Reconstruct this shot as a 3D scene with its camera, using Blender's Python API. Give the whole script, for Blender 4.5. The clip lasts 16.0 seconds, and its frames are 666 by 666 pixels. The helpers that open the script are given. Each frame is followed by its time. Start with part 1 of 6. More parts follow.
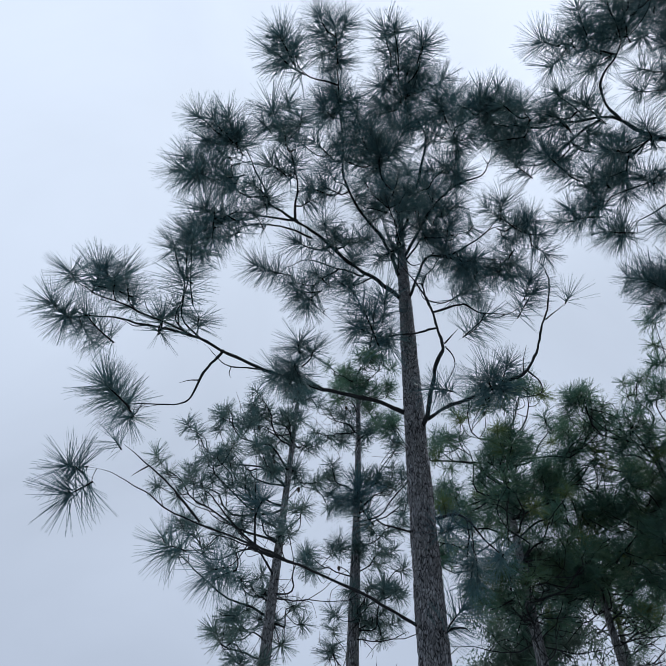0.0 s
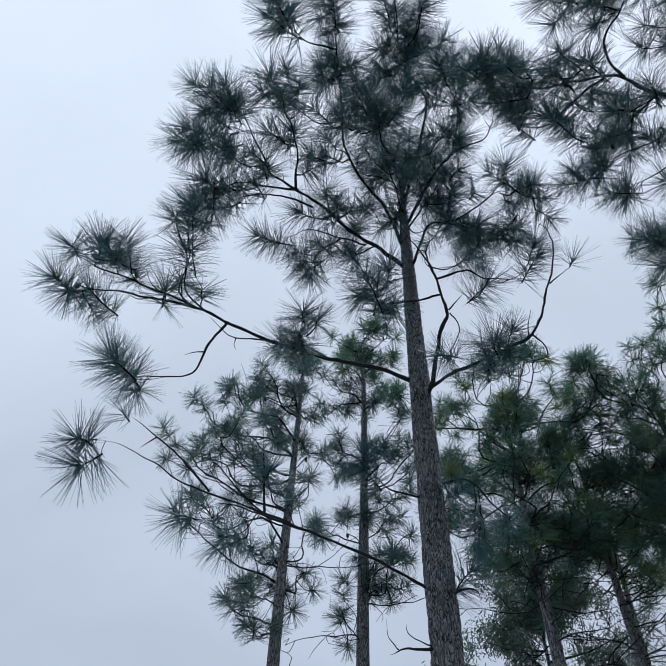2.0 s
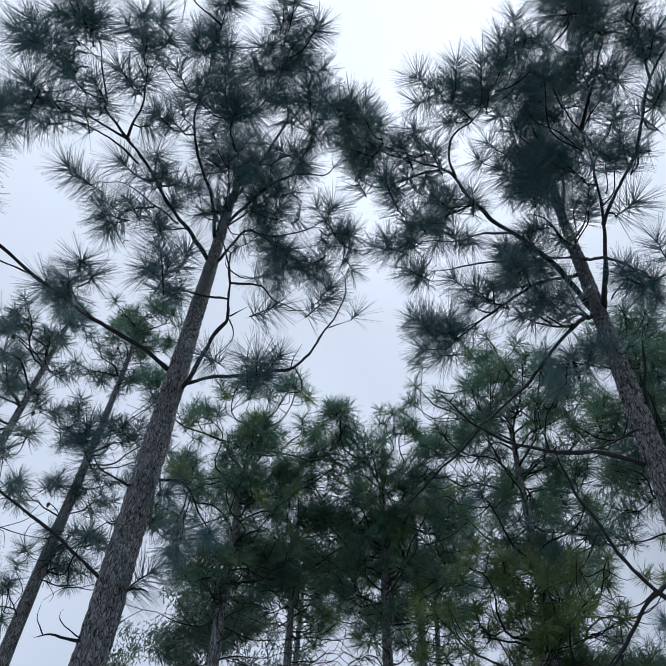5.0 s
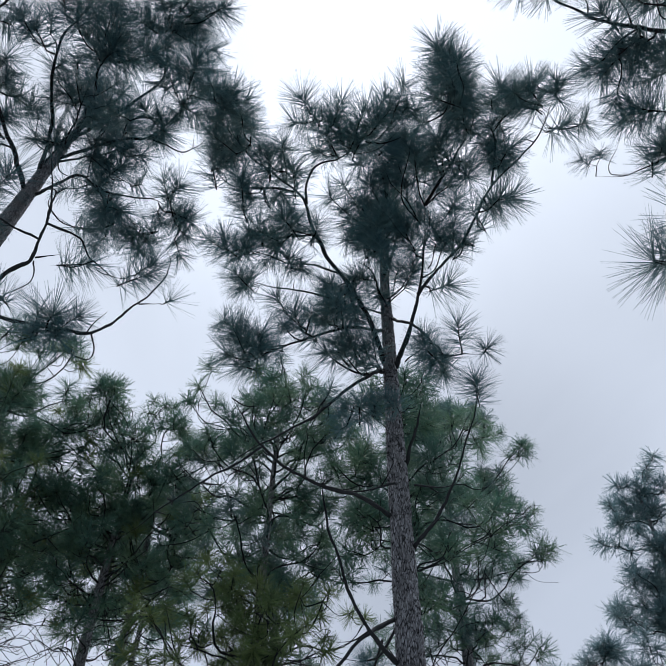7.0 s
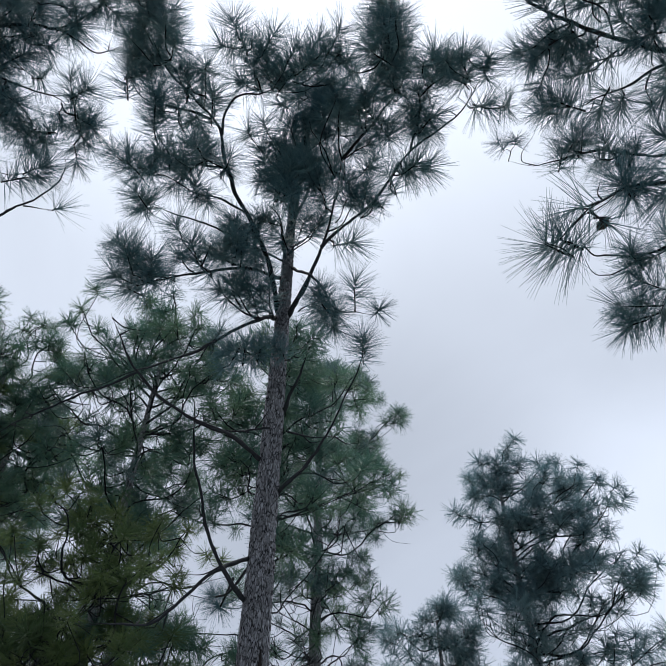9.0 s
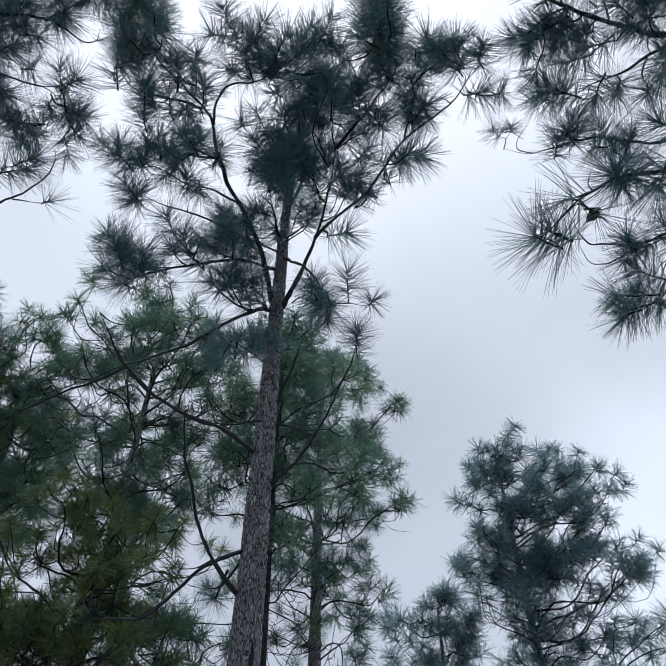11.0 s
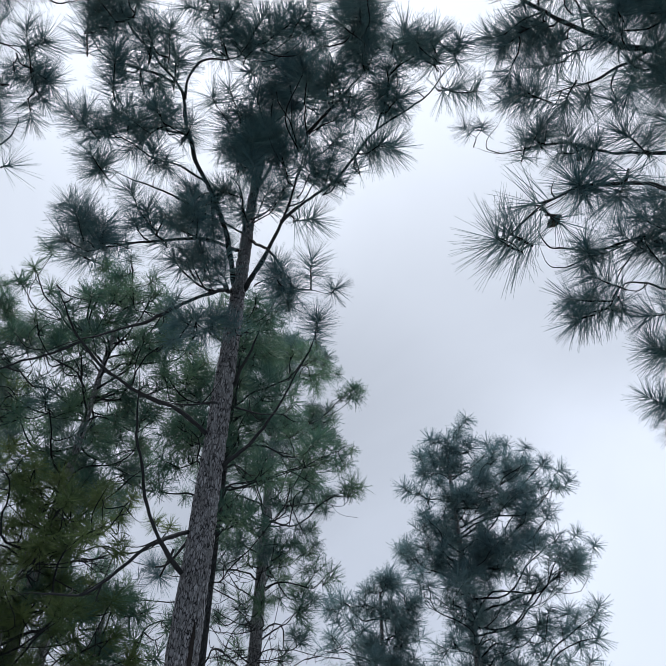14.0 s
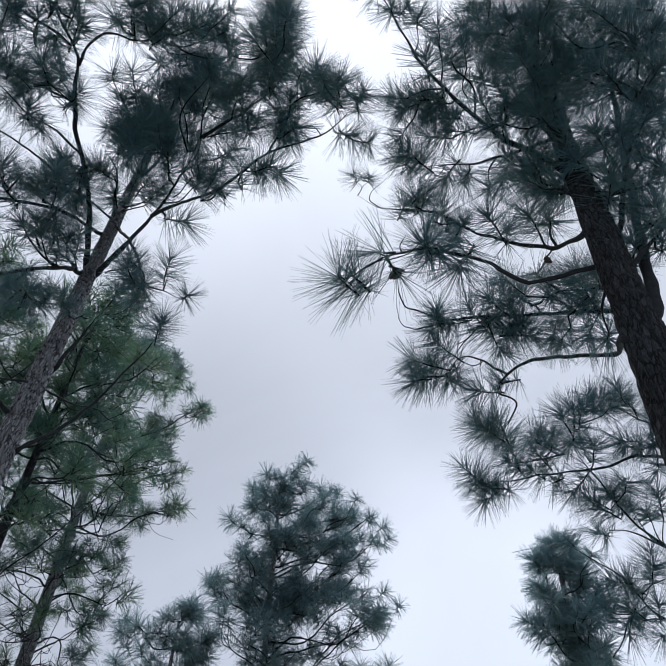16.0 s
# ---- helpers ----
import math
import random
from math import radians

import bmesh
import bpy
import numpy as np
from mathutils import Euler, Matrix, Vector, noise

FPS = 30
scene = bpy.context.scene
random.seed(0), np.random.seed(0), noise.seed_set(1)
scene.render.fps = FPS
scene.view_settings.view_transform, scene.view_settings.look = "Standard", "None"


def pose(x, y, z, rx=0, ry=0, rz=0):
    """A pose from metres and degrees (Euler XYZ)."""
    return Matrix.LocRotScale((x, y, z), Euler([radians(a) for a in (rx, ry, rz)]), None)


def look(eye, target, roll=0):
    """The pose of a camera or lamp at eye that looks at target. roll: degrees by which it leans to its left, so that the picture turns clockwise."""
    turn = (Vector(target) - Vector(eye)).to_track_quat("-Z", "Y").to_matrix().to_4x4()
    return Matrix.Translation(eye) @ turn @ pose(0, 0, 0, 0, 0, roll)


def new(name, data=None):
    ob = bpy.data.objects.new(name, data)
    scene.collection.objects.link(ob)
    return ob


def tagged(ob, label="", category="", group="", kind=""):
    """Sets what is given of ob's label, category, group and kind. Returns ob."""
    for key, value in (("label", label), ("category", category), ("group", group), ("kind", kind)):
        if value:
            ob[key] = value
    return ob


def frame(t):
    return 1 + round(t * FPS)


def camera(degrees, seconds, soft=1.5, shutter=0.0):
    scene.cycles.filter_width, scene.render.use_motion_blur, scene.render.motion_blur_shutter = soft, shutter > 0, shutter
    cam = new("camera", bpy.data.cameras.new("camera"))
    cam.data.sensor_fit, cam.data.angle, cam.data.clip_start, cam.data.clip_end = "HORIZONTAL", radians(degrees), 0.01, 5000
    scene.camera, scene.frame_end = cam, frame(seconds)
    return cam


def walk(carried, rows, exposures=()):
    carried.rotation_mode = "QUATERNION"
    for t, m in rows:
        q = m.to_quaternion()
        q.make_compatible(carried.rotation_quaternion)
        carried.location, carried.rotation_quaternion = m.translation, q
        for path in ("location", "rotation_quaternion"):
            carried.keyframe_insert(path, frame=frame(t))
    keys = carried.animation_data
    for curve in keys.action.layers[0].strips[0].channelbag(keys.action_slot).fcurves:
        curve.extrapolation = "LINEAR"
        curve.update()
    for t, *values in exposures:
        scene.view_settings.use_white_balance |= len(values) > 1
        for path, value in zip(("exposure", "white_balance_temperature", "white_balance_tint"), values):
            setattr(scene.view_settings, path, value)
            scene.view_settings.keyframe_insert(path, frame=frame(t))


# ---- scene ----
cam = camera(54.38, 16.0, soft=0.6)
PATH = [
    (0, 0.000, 0.000, 1.600, 137.36, -1.27, -0.11),
    (0.5, 0.001, -0.004, 1.592, 138.09, -0.96, 0.83),
    (1, -0.006, 0.025, 1.567, 136.94, -1.16, 0.99),
    (1.5, -0.023, 0.037, 1.577, 135.72, -0.91, 0.77),
    (2, -0.007, 0.030, 1.578, 134.94, -0.59, 1.03),
    (2.5, -0.020, -0.005, 1.593, 136.35, -1.17, 1.44),
    (3, -0.042, -0.031, 1.604, 137.88, -1.91, 1.90),
    (3.5, -0.029, -0.025, 1.603, 138.93, -2.08, 1.13),
    (4, 0.026, 0.008, 1.603, 138.05, -1.93, -5.67),
    (4.5, 0.104, 0.028, 1.600, 135.87, -1.96, -15.26),
    (5, 0.177, 0.032, 1.608, 136.22, -2.62, -26.63),
    (5.2, 0.196, 0.028, 1.612, 136.76, -2.58, -30.60),
    (7.3, 0.016, 0.150, 1.588, 138.44, -0.94, -54.14),
    (7.5, 0.029, 0.143, 1.581, 138.80, -0.74, -55.38),
    (8, 0.062, 0.138, 1.569, 137.51, -1.25, -61.35),
    (8.5, 0.114, 0.163, 1.570, 135.68, -0.43, -65.58),
    (8.7, 0.130, 0.168, 1.565, 134.84, -0.81, -65.25),
    (10.8, 0.178, 0.072, 1.622, 133.32, -0.99, -63.74),
    (11, 0.183, 0.073, 1.625, 133.11, -0.87, -64.20),
    (11.5, 0.189, 0.070, 1.629, 132.77, -1.25, -64.50),
    (12, 0.183, 0.073, 1.627, 132.71, -0.97, -64.84),
    (12.5, 0.175, 0.073, 1.619, 132.46, -1.21, -65.19),
    (13, 0.144, 0.084, 1.626, 132.35, -1.41, -67.21),
    (13.5, 0.123, 0.095, 1.623, 132.37, -0.71, -66.89),
    (14, 0.150, 0.053, 1.633, 131.75, -1.10, -69.13),
    (14.5, 0.215, 0.001, 1.630, 129.90, -2.05, -71.76),
    (15, 0.263, -0.049, 1.633, 131.26, -1.48, -73.36),
    (15.5, 0.288, -0.137, 1.629, 134.84, -2.32, -79.28),
    (16, 0.325, -0.224, 1.619, 135.39, -3.21, -85.82),
]
EXPOSURES = [(0, -0.12, 6050, 9), (4, -0.12, 6050, 9), (5.2, 0.12, 6120, 9), (7.3, 0.15, 6290, 10), (11, 0.2, 6340, 10), (14, 0.2, 6400, 10), (16, 0.15, 6360, 11)]
walk(cam, [(t, pose(x, y, z, rx, ry, rz)) for t, x, y, z, rx, ry, rz in PATH], EXPOSURES)

# ---- light: an overcast sky, brighter towards the veiled sun ----
SUN_ELEVATION, SUN_AZIMUTH = radians(74), radians(56)      # azimuth from +y towards +x
SUN_WAY = Vector((math.sin(SUN_AZIMUTH) * math.cos(SUN_ELEVATION), math.cos(SUN_AZIMUTH) * math.cos(SUN_ELEVATION), math.sin(SUN_ELEVATION)))


def node(tree, kind, **values):
    n = tree.nodes.new(kind)
    for key, value in values.items():
        if key in n.inputs:
            n.inputs[key].default_value = value
    return n


def make_world():
    world = bpy.data.worlds.new("overcast_sky")
    scene.world = world
    world.use_nodes = True
    nt = world.node_tree
    nt.nodes.clear()
    link = nt.links.new
    coord = nt.nodes.new("ShaderNodeTexCoord")
    sky = nt.nodes.new("ShaderNodeTexSky")
    sky.sky_type, sky.sun_disc = "NISHITA", False
    sky.sun_elevation, sky.sun_rotation = SUN_ELEVATION, SUN_AZIMUTH
    blue = node(nt, "ShaderNodeMixRGB", Fac=1.0)
    blue.blend_type = "MULTIPLY"
    blue.inputs[2].default_value = (0.1, 0.1, 0.1, 1)
    link(sky.outputs[0], blue.inputs[1])
    # the cloud sheet is thicker and greyer low down, thinner and brighter overhead
    high = nt.nodes.new("ShaderNodeSeparateXYZ")
    link(coord.outputs["Generated"], high.inputs[0])
    sheet = nt.nodes.new("ShaderNodeValToRGB")
    sheet.color_ramp.elements[0].position, sheet.color_ramp.elements[0].color = 0.30, (0.578, 0.625, 0.717, 1)
    sheet.color_ramp.elements[1].position, sheet.color_ramp.elements[1].color = 0.90, (0.702, 0.752, 0.832, 1)
    link(high.outputs["Z"], sheet.inputs[0])
    # soft cloud masses
    big = node(nt, "ShaderNodeTexNoise", Scale=1.9, Detail=5.0, Roughness=0.5, Distortion=0.5)
    link(coord.outputs["Generated"], big.inputs["Vector"])
    masses = nt.nodes.new("ShaderNodeMapRange")
    masses.inputs["From Min"].default_value, masses.inputs["From Max"].default_value = 0.3, 0.7
    masses.inputs["To Min"].default_value, masses.inputs["To Max"].default_value = 0.90, 1.10
    link(big.outputs[0], masses.inputs["Value"])
    gain = masses
    # the veiled sun, two thin places in the cloud, and a heavier bank low down between the trees
    for elevation, azimuth, width, more in ((74, 56, 0.86, 0.35), (20, 98, 0.95, 0.32), (56, -62, 0.80, 0.32), (26, 68, 0.93, -0.19)):
        e, a = radians(elevation), radians(azimuth)
        dot = nt.nodes.new("ShaderNodeVectorMath")
        dot.operation = "DOT_PRODUCT"
        dot.inputs[1].default_value = (math.sin(a) * math.cos(e), math.cos(a) * math.cos(e), math.sin(e))
        link(coord.outputs["Generated"], dot.inputs[0])
        near = nt.nodes.new("ShaderNodeMapRange")
        near.interpolation_type = "SMOOTHSTEP"
        near.inputs["From Min"].default_value, near.inputs["From Max"].default_value = width, 1.0
        near.inputs["To Min"].default_value, near.inputs["To Max"].default_value = 0.0, more
        link(dot.outputs["Value"], near.inputs["Value"])
        total = nt.nodes.new("ShaderNodeMath")
        link(gain.outputs[0], total.inputs[0])
        link(near.outputs[0], total.inputs[1])
        gain = total
    glow = nt.nodes.new("ShaderNodeVectorMath")
    glow.operation = "SCALE"
    link(sheet.outputs[0], glow.inputs[0])
    link(gain.outputs[0], glow.inputs["Scale"])
    mix = node(nt, "ShaderNodeMixRGB", Fac=0.9)
    link(blue.outputs[0], mix.inputs[1])
    link(glow.outputs[0], mix.inputs[2])
    # a small gap where the blue shows
    gap = nt.nodes.new("ShaderNodeVectorMath")
    gap.operation = "DOT_PRODUCT"
    e, a = radians(28.5), radians(-32)
    gap.inputs[1].default_value = (math.sin(a) * math.cos(e), math.cos(a) * math.cos(e), math.sin(e))
    ragged = nt.nodes.new("ShaderNodeMapRange")
    ragged.interpolation_type = "SMOOTHSTEP"
    for key, value in (("From Min", 0.985), ("From Max", 1.0), ("To Min", 0.9), ("To Max", 0.66)):
        ragged.inputs[key].default_value = value
    wisps = node(nt, "ShaderNodeTexNoise", Scale=9.0, Detail=4.0)
    link(coord.outputs["Generated"], wisps.inputs["Vector"])
    torn = nt.nodes.new("ShaderNodeMath")
    torn.operation = "MULTIPLY_ADD"
    torn.inputs[1].default_value, torn.inputs[2].default_value = 0.03, -0.015
    link(wisps.outputs[0], torn.inputs[0])
    reach = nt.nodes.new("ShaderNodeMath")
    link(gap.outputs["Value"], reach.inputs[0])
    link(torn.outputs[0], reach.inputs[1])
    link(reach.outputs[0], ragged.inputs["Value"])
    link(ragged.outputs[0], mix.inputs[0])
    back = node(nt, "ShaderNodeBackground", Strength=1.0)
    link(mix.outputs[0], back.inputs["Color"])
    out = nt.nodes.new("ShaderNodeOutputWorld")
    link(back.outputs[0], out.inputs["Surface"])


make_world()
sun = new("sun", bpy.data.lights.new("sun", "SUN"))
sun.data.energy, sun.data.angle, sun.data.color = 5.0, radians(25), (1.0, 0.98, 0.96)
sun.matrix_world = look(SUN_WAY * 60, (0, 0, 0))

# ---- materials ----


def material(name, colours, scale=6.0, roughness=0.8, bump=0.3, fine=60.0, stretch=(1, 1, 1), specular=0.3, random_tint=0.0, back=0.0):
    """Two scales of noise between the colours, with a bump; random_tint varies it from piece to piece; back lets light through."""
    m = bpy.data.materials.new(name)
    m.use_nodes = True
    nt = m.node_tree
    link = nt.links.new
    shader = nt.nodes["Principled BSDF"]
    shader.inputs["Roughness"].default_value = roughness
    shader.inputs["Specular IOR Level"].default_value = specular
    coord = nt.nodes.new("ShaderNodeTexCoord")
    mapping = nt.nodes.new("ShaderNodeMapping")
    mapping.inputs["Scale"].default_value = stretch
    link(coord.outputs["Object"], mapping.inputs["Vector"])
    a = node(nt, "ShaderNodeTexNoise", Scale=scale, Detail=4.0, Roughness=0.6)
    b = node(nt, "ShaderNodeTexNoise", Scale=fine, Detail=3.0, Roughness=0.6)
    link(mapping.outputs[0], a.inputs["Vector"])
    link(mapping.outputs[0], b.inputs["Vector"])
    add = nt.nodes.new("ShaderNodeMath")
    add.operation = "MULTIPLY_ADD"
    add.inputs[1].default_value, add.inputs[2].default_value = 0.4, 0.0
    link(b.outputs[0], add.inputs[0])
    both = nt.nodes.new("ShaderNodeMath")
    both.operation = "MULTIPLY_ADD"
    both.inputs[1].default_value = 0.6
    link(a.outputs[0], both.inputs[0])
    link(add.outputs[0], both.inputs[2])
    last = both
    if random_tint:
        info = nt.nodes.new("ShaderNodeObjectInfo")
        tint = nt.nodes.new("ShaderNodeMapRange")
        tint.inputs["To Min"].default_value, tint.inputs["To Max"].default_value = -random_tint, random_tint
        link(info.outputs["Random"], tint.inputs["Value"])
        last = nt.nodes.new("ShaderNodeMath")
        link(both.outputs[0], last.inputs[0])
        link(tint.outputs[0], last.inputs[1])
    ramp = nt.nodes.new("ShaderNodeValToRGB")
    while len(ramp.color_ramp.elements) < len(colours):
        ramp.color_ramp.elements.new(0.5)
    for n, colour in enumerate(colours):
        ramp.color_ramp.elements[n].position = 0.3 + 0.4 * n / max(1, len(colours) - 1)
        ramp.color_ramp.elements[n].color = (*colour, 1)
    link(last.outputs[0], ramp.inputs[0])
    link(ramp.outputs[0], shader.inputs["Base Color"])
    if bump:
        bumped = node(nt, "ShaderNodeBump", Strength=bump, Distance=0.02)
        link(both.outputs[0], bumped.inputs["Height"])
        link(bumped.outputs[0], shader.inputs["Normal"])
    if back:
        through_light = nt.nodes.new("ShaderNodeBsdfTranslucent")
        link(ramp.outputs[0], through_light.inputs["Color"])
        mixed = node(nt, "ShaderNodeMixShader", Fac=back)
        link(shader.outputs[0], mixed.inputs[1])
        link(through_light.outputs[0], mixed.inputs[2])
        link(mixed.outputs[0], nt.nodes["Material Output"].inputs["Surface"])
    return m




def bark_material(name, cracks, plates, width=42.0):
    """Plates of bark, longer than wide and broken into flakes, with dark cracks between them, lichen-grey stains and a fine grain."""
    m = bpy.data.materials.new(name)
    m.use_nodes = True
    nt = m.node_tree
    link = nt.links.new
    shader = nt.nodes["Principled BSDF"]
    shader.inputs["Roughness"].default_value = 0.95
    shader.inputs["Specular IOR Level"].default_value = 0.12
    coord = nt.nodes.new("ShaderNodeTexCoord")
    mapping = nt.nodes.new("ShaderNodeMapping")
    mapping.inputs["Scale"].default_value = (1, 1, 0.30)
    link(coord.outputs["Object"], mapping.inputs["Vector"])

    def spread(source, from_low, from_high, low, high):
        n = nt.nodes.new("ShaderNodeMapRange")
        for key, value in (("From Min", from_low), ("From Max", from_high), ("To Min", low), ("To Max", high)):
            n.inputs[key].default_value = value
        link(source, n.inputs["Value"])
        return n.outputs[0]

    def both(kind, x, y):
        n = nt.nodes.new("ShaderNodeMath")
        n.operation = kind
        link(x, n.inputs[0])
        link(y, n.inputs[1])
        return n.outputs[0]

    def wobble(scale, amount):
        warp = node(nt, "ShaderNodeTexNoise", Scale=scale, Detail=4.0, Roughness=0.65)
        link(mapping.outputs[0], warp.inputs["Vector"])
        shift = nt.nodes.new("ShaderNodeVectorMath")
        shift.operation = "MULTIPLY_ADD"
        shift.inputs[1].default_value = (amount, amount, amount)
        link(warp.outputs["Color"], shift.inputs[0])
        link(mapping.outputs[0], shift.inputs[2])
        return shift.outputs[0]

    def edges(vector, scale):
        cells = node(nt, "ShaderNodeTexVoronoi", Scale=scale)
        cells.feature = "DISTANCE_TO_EDGE"
        link(vector, cells.inputs["Vector"])
        return cells.outputs["Distance"]

    crooked = wobble(22.0, 0.045)
    patchy = node(nt, "ShaderNodeTexNoise", Scale=20.0, Detail=2.0)
    link(coord.outputs["Object"], patchy.inputs["Vector"])
    # the long cracks come and go along the stem; the small ones part the flakes
    long_cracks = both("MULTIPLY", spread(edges(crooked, width), 0.03, 0.19, 1.0, 0.0), spread(patchy.outputs[0], 0.34, 0.54, 0.5, 1.0))
    small_cracks = both("MULTIPLY", spread(edges(wobble(50.0, 0.04), width * 2.2), 0.0, 0.16, 0.6, 0.0), spread(patchy.outputs[0], 0.4, 0.65, 0.9, 0.3))
    crack = both("MAXIMUM", long_cracks, small_cracks)
    tones = node(nt, "ShaderNodeTexVoronoi", Scale=width)
    link(crooked, tones.inputs["Vector"])
    tone = nt.nodes.new("ShaderNodeSeparateColor")
    link(tones.outputs["Color"], tone.inputs[0])
    grain = node(nt, "ShaderNodeTexNoise", Scale=95.0, Detail=6.0, Roughness=0.75)
    link(mapping.outputs[0], grain.inputs["Vector"])
    stain = node(nt, "ShaderNodeTexNoise", Scale=3.0, Detail=3.0)
    link(coord.outputs["Object"], stain.inputs["Vector"])
    gain = both("MULTIPLY", both("MULTIPLY", spread(tone.outputs[0], 0.1, 0.9, 0.7, 1.25), spread(grain.outputs[0], 0.3, 0.7, 0.5, 1.5)), spread(stain.outputs[0], 0.25, 0.75, 0.75, 1.25))
    mixed = nt.nodes.new("ShaderNodeMixRGB")
    mixed.inputs[1].default_value, mixed.inputs[2].default_value = (*plates, 1), (*cracks, 1)
    link(crack, mixed.inputs[0])
    colour = nt.nodes.new("ShaderNodeVectorMath")
    colour.operation = "SCALE"
    link(mixed.outputs[0], colour.inputs[0])
    link(gain, colour.inputs["Scale"])
    link(colour.outputs[0], shader.inputs["Base Color"])
    height = nt.nodes.new("ShaderNodeMath")
    height.operation = "MULTIPLY_ADD"
    height.inputs[1].default_value = 0.25
    link(grain.outputs[0], height.inputs[0])
    link(spread(crack, 0, 1, 1, 0), height.inputs[2])
    bumped = node(nt, "ShaderNodeBump", Strength=1.0, Distance=0.018)
    link(height.outputs[0], bumped.inputs["Height"])
    link(bumped.outputs[0], shader.inputs["Normal"])
    return m


BARK = bark_material("plated_pine_bark", (0.015, 0.0165, 0.021), (0.290, 0.304, 0.352), width=54.0)
# dark bark: crown shade put into pine_c's colour, scorch on the thin pine
BARK_SHADED_SCORCHED = bark_material("shaded_and_scorched_pine_bark", (0.007, 0.008, 0.010), (0.034, 0.039, 0.048), width=33.0)
BARK_FAR = bark_material("grey_pine_bark", (0.036, 0.038, 0.044), (0.275, 0.290, 0.330), width=42.0)
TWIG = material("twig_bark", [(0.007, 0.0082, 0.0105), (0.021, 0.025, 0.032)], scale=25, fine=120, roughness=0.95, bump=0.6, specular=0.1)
CHARRED = material("charred_wood", [(0.010, 0.009, 0.010), (0.028, 0.025, 0.026)], scale=20, fine=90, stretch=(1, 1, 0.3), roughness=0.95, bump=0.8, specular=0.1)
CONE = material("pine_cone_scales", [(0.020, 0.017, 0.016), (0.052, 0.043, 0.039)], scale=40, fine=160, roughness=0.9, bump=0.5, specular=0.15)
NEEDLE = material("blue_green_needles", [(0.052, 0.120, 0.156), (0.080, 0.168, 0.204), (0.116, 0.206, 0.226)], scale=3, fine=25, roughness=0.4, bump=0, specular=0.3, random_tint=0.16, back=0.55)
NEEDLE_BLUE = material("dusky_blue_needles", [(0.054, 0.108, 0.134), (0.082, 0.152, 0.178), (0.114, 0.186, 0.200)], scale=3, fine=25, roughness=0.45, bump=0, specular=0.3, random_tint=0.16, back=0.32)
NEEDLE_DUSK = material("dark_grey_green_needles", [(0.036, 0.078, 0.088), (0.056, 0.108, 0.116), (0.084, 0.138, 0.130)], scale=3, fine=25, roughness=0.45, bump=0, specular=0.3, random_tint=0.18, back=0.34)
NEEDLE_FAR = material("green_needles", [(0.028, 0.076, 0.066), (0.048, 0.114, 0.088), (0.076, 0.142, 0.090)], scale=2, fine=20, roughness=0.45, bump=0, specular=0.3, random_tint=0.2, back=0.34)
NEEDLE_YOUNG = material("yellow_green_needles", [(0.040, 0.074, 0.034), (0.066, 0.110, 0.044), (0.098, 0.142, 0.054)], scale=2, fine=20, roughness=0.5, bump=0, specular=0.35, random_tint=0.2, back=0.5)
LEAF = material("small_leaves", [(0.034, 0.072, 0.058), (0.062, 0.114, 0.090)], scale=2, fine=14, roughness=0.5, bump=0, specular=0.4, random_tint=0.1, back=0.3)
# unseen ground, its colour kept pale to bounce light onto the needles' undersides
GROUND_BOUNCE = material("pale_bounce_ground", [(0.20, 0.21, 0.18), (0.32, 0.33, 0.30), (0.42, 0.43, 0.40)], scale=0.6, fine=9, roughness=0.95, bump=0.6, specular=0.1)

# ---- ground ----


def mesh_of(name, bm, mats):
    me = bpy.data.meshes.new(name)
    bm.to_mesh(me)
    bm.free()
    for m in mats:
        me.materials.append(m)
    return me


def make_ground():
    bm = bmesh.new()
    rings, spokes = (0.5, 2, 4, 7, 11, 16, 24, 40, 80, 200, 600, 2000), 48
    last = [bm.verts.new((0, 0, 0))] * spokes
    for n, r in enumerate(rings):
        ring = []
        for k in range(spokes):
            a = 2 * math.pi * k / spokes
            p = Vector((r * math.cos(a), r * math.sin(a), 0))
            p.z = 0.12 * noise.noise(p * 0.15) * min(1, r / 6) - 0.06
            ring.append(bm.verts.new(p))
        for k in range(spokes):
            q = (k + 1) % spokes
            if n == 0:
                bm.faces.new((last[0], ring[k], ring[q]))
            else:
                bm.faces.new((last[k], ring[k], ring[q], last[q]))
        last = ring
    for f in bm.faces:
        f.smooth = True
    tagged(new("ground", mesh_of("ground", bm, [GROUND_BOUNCE])), "unseen ground under pines, made pale to bounce light upwards", "ground", kind="structure")


make_ground()

# ---- pines ----


def bend(points, steps):
    """A smooth line through the points (Catmull-Rom)."""
    p = [Vector(q) for q in points]
    if len(p) == 2:
        return [p[0].lerp(p[1], k / steps) for k in range(steps + 1)]
    p = [2 * p[0] - p[1]] + p + [2 * p[-1] - p[-2]]
    line = []
    for n in range(1, len(p) - 2):
        a, b, c, d = p[n - 1:n + 3]
        for k in range(steps):
            t = k / steps
            line.append(0.5 * (2 * b + (c - a) * t + (2 * a - 5 * b + 4 * c - d) * t * t + (3 * b - a - 3 * c + d) * t ** 3))
    return line + [p[-2]]


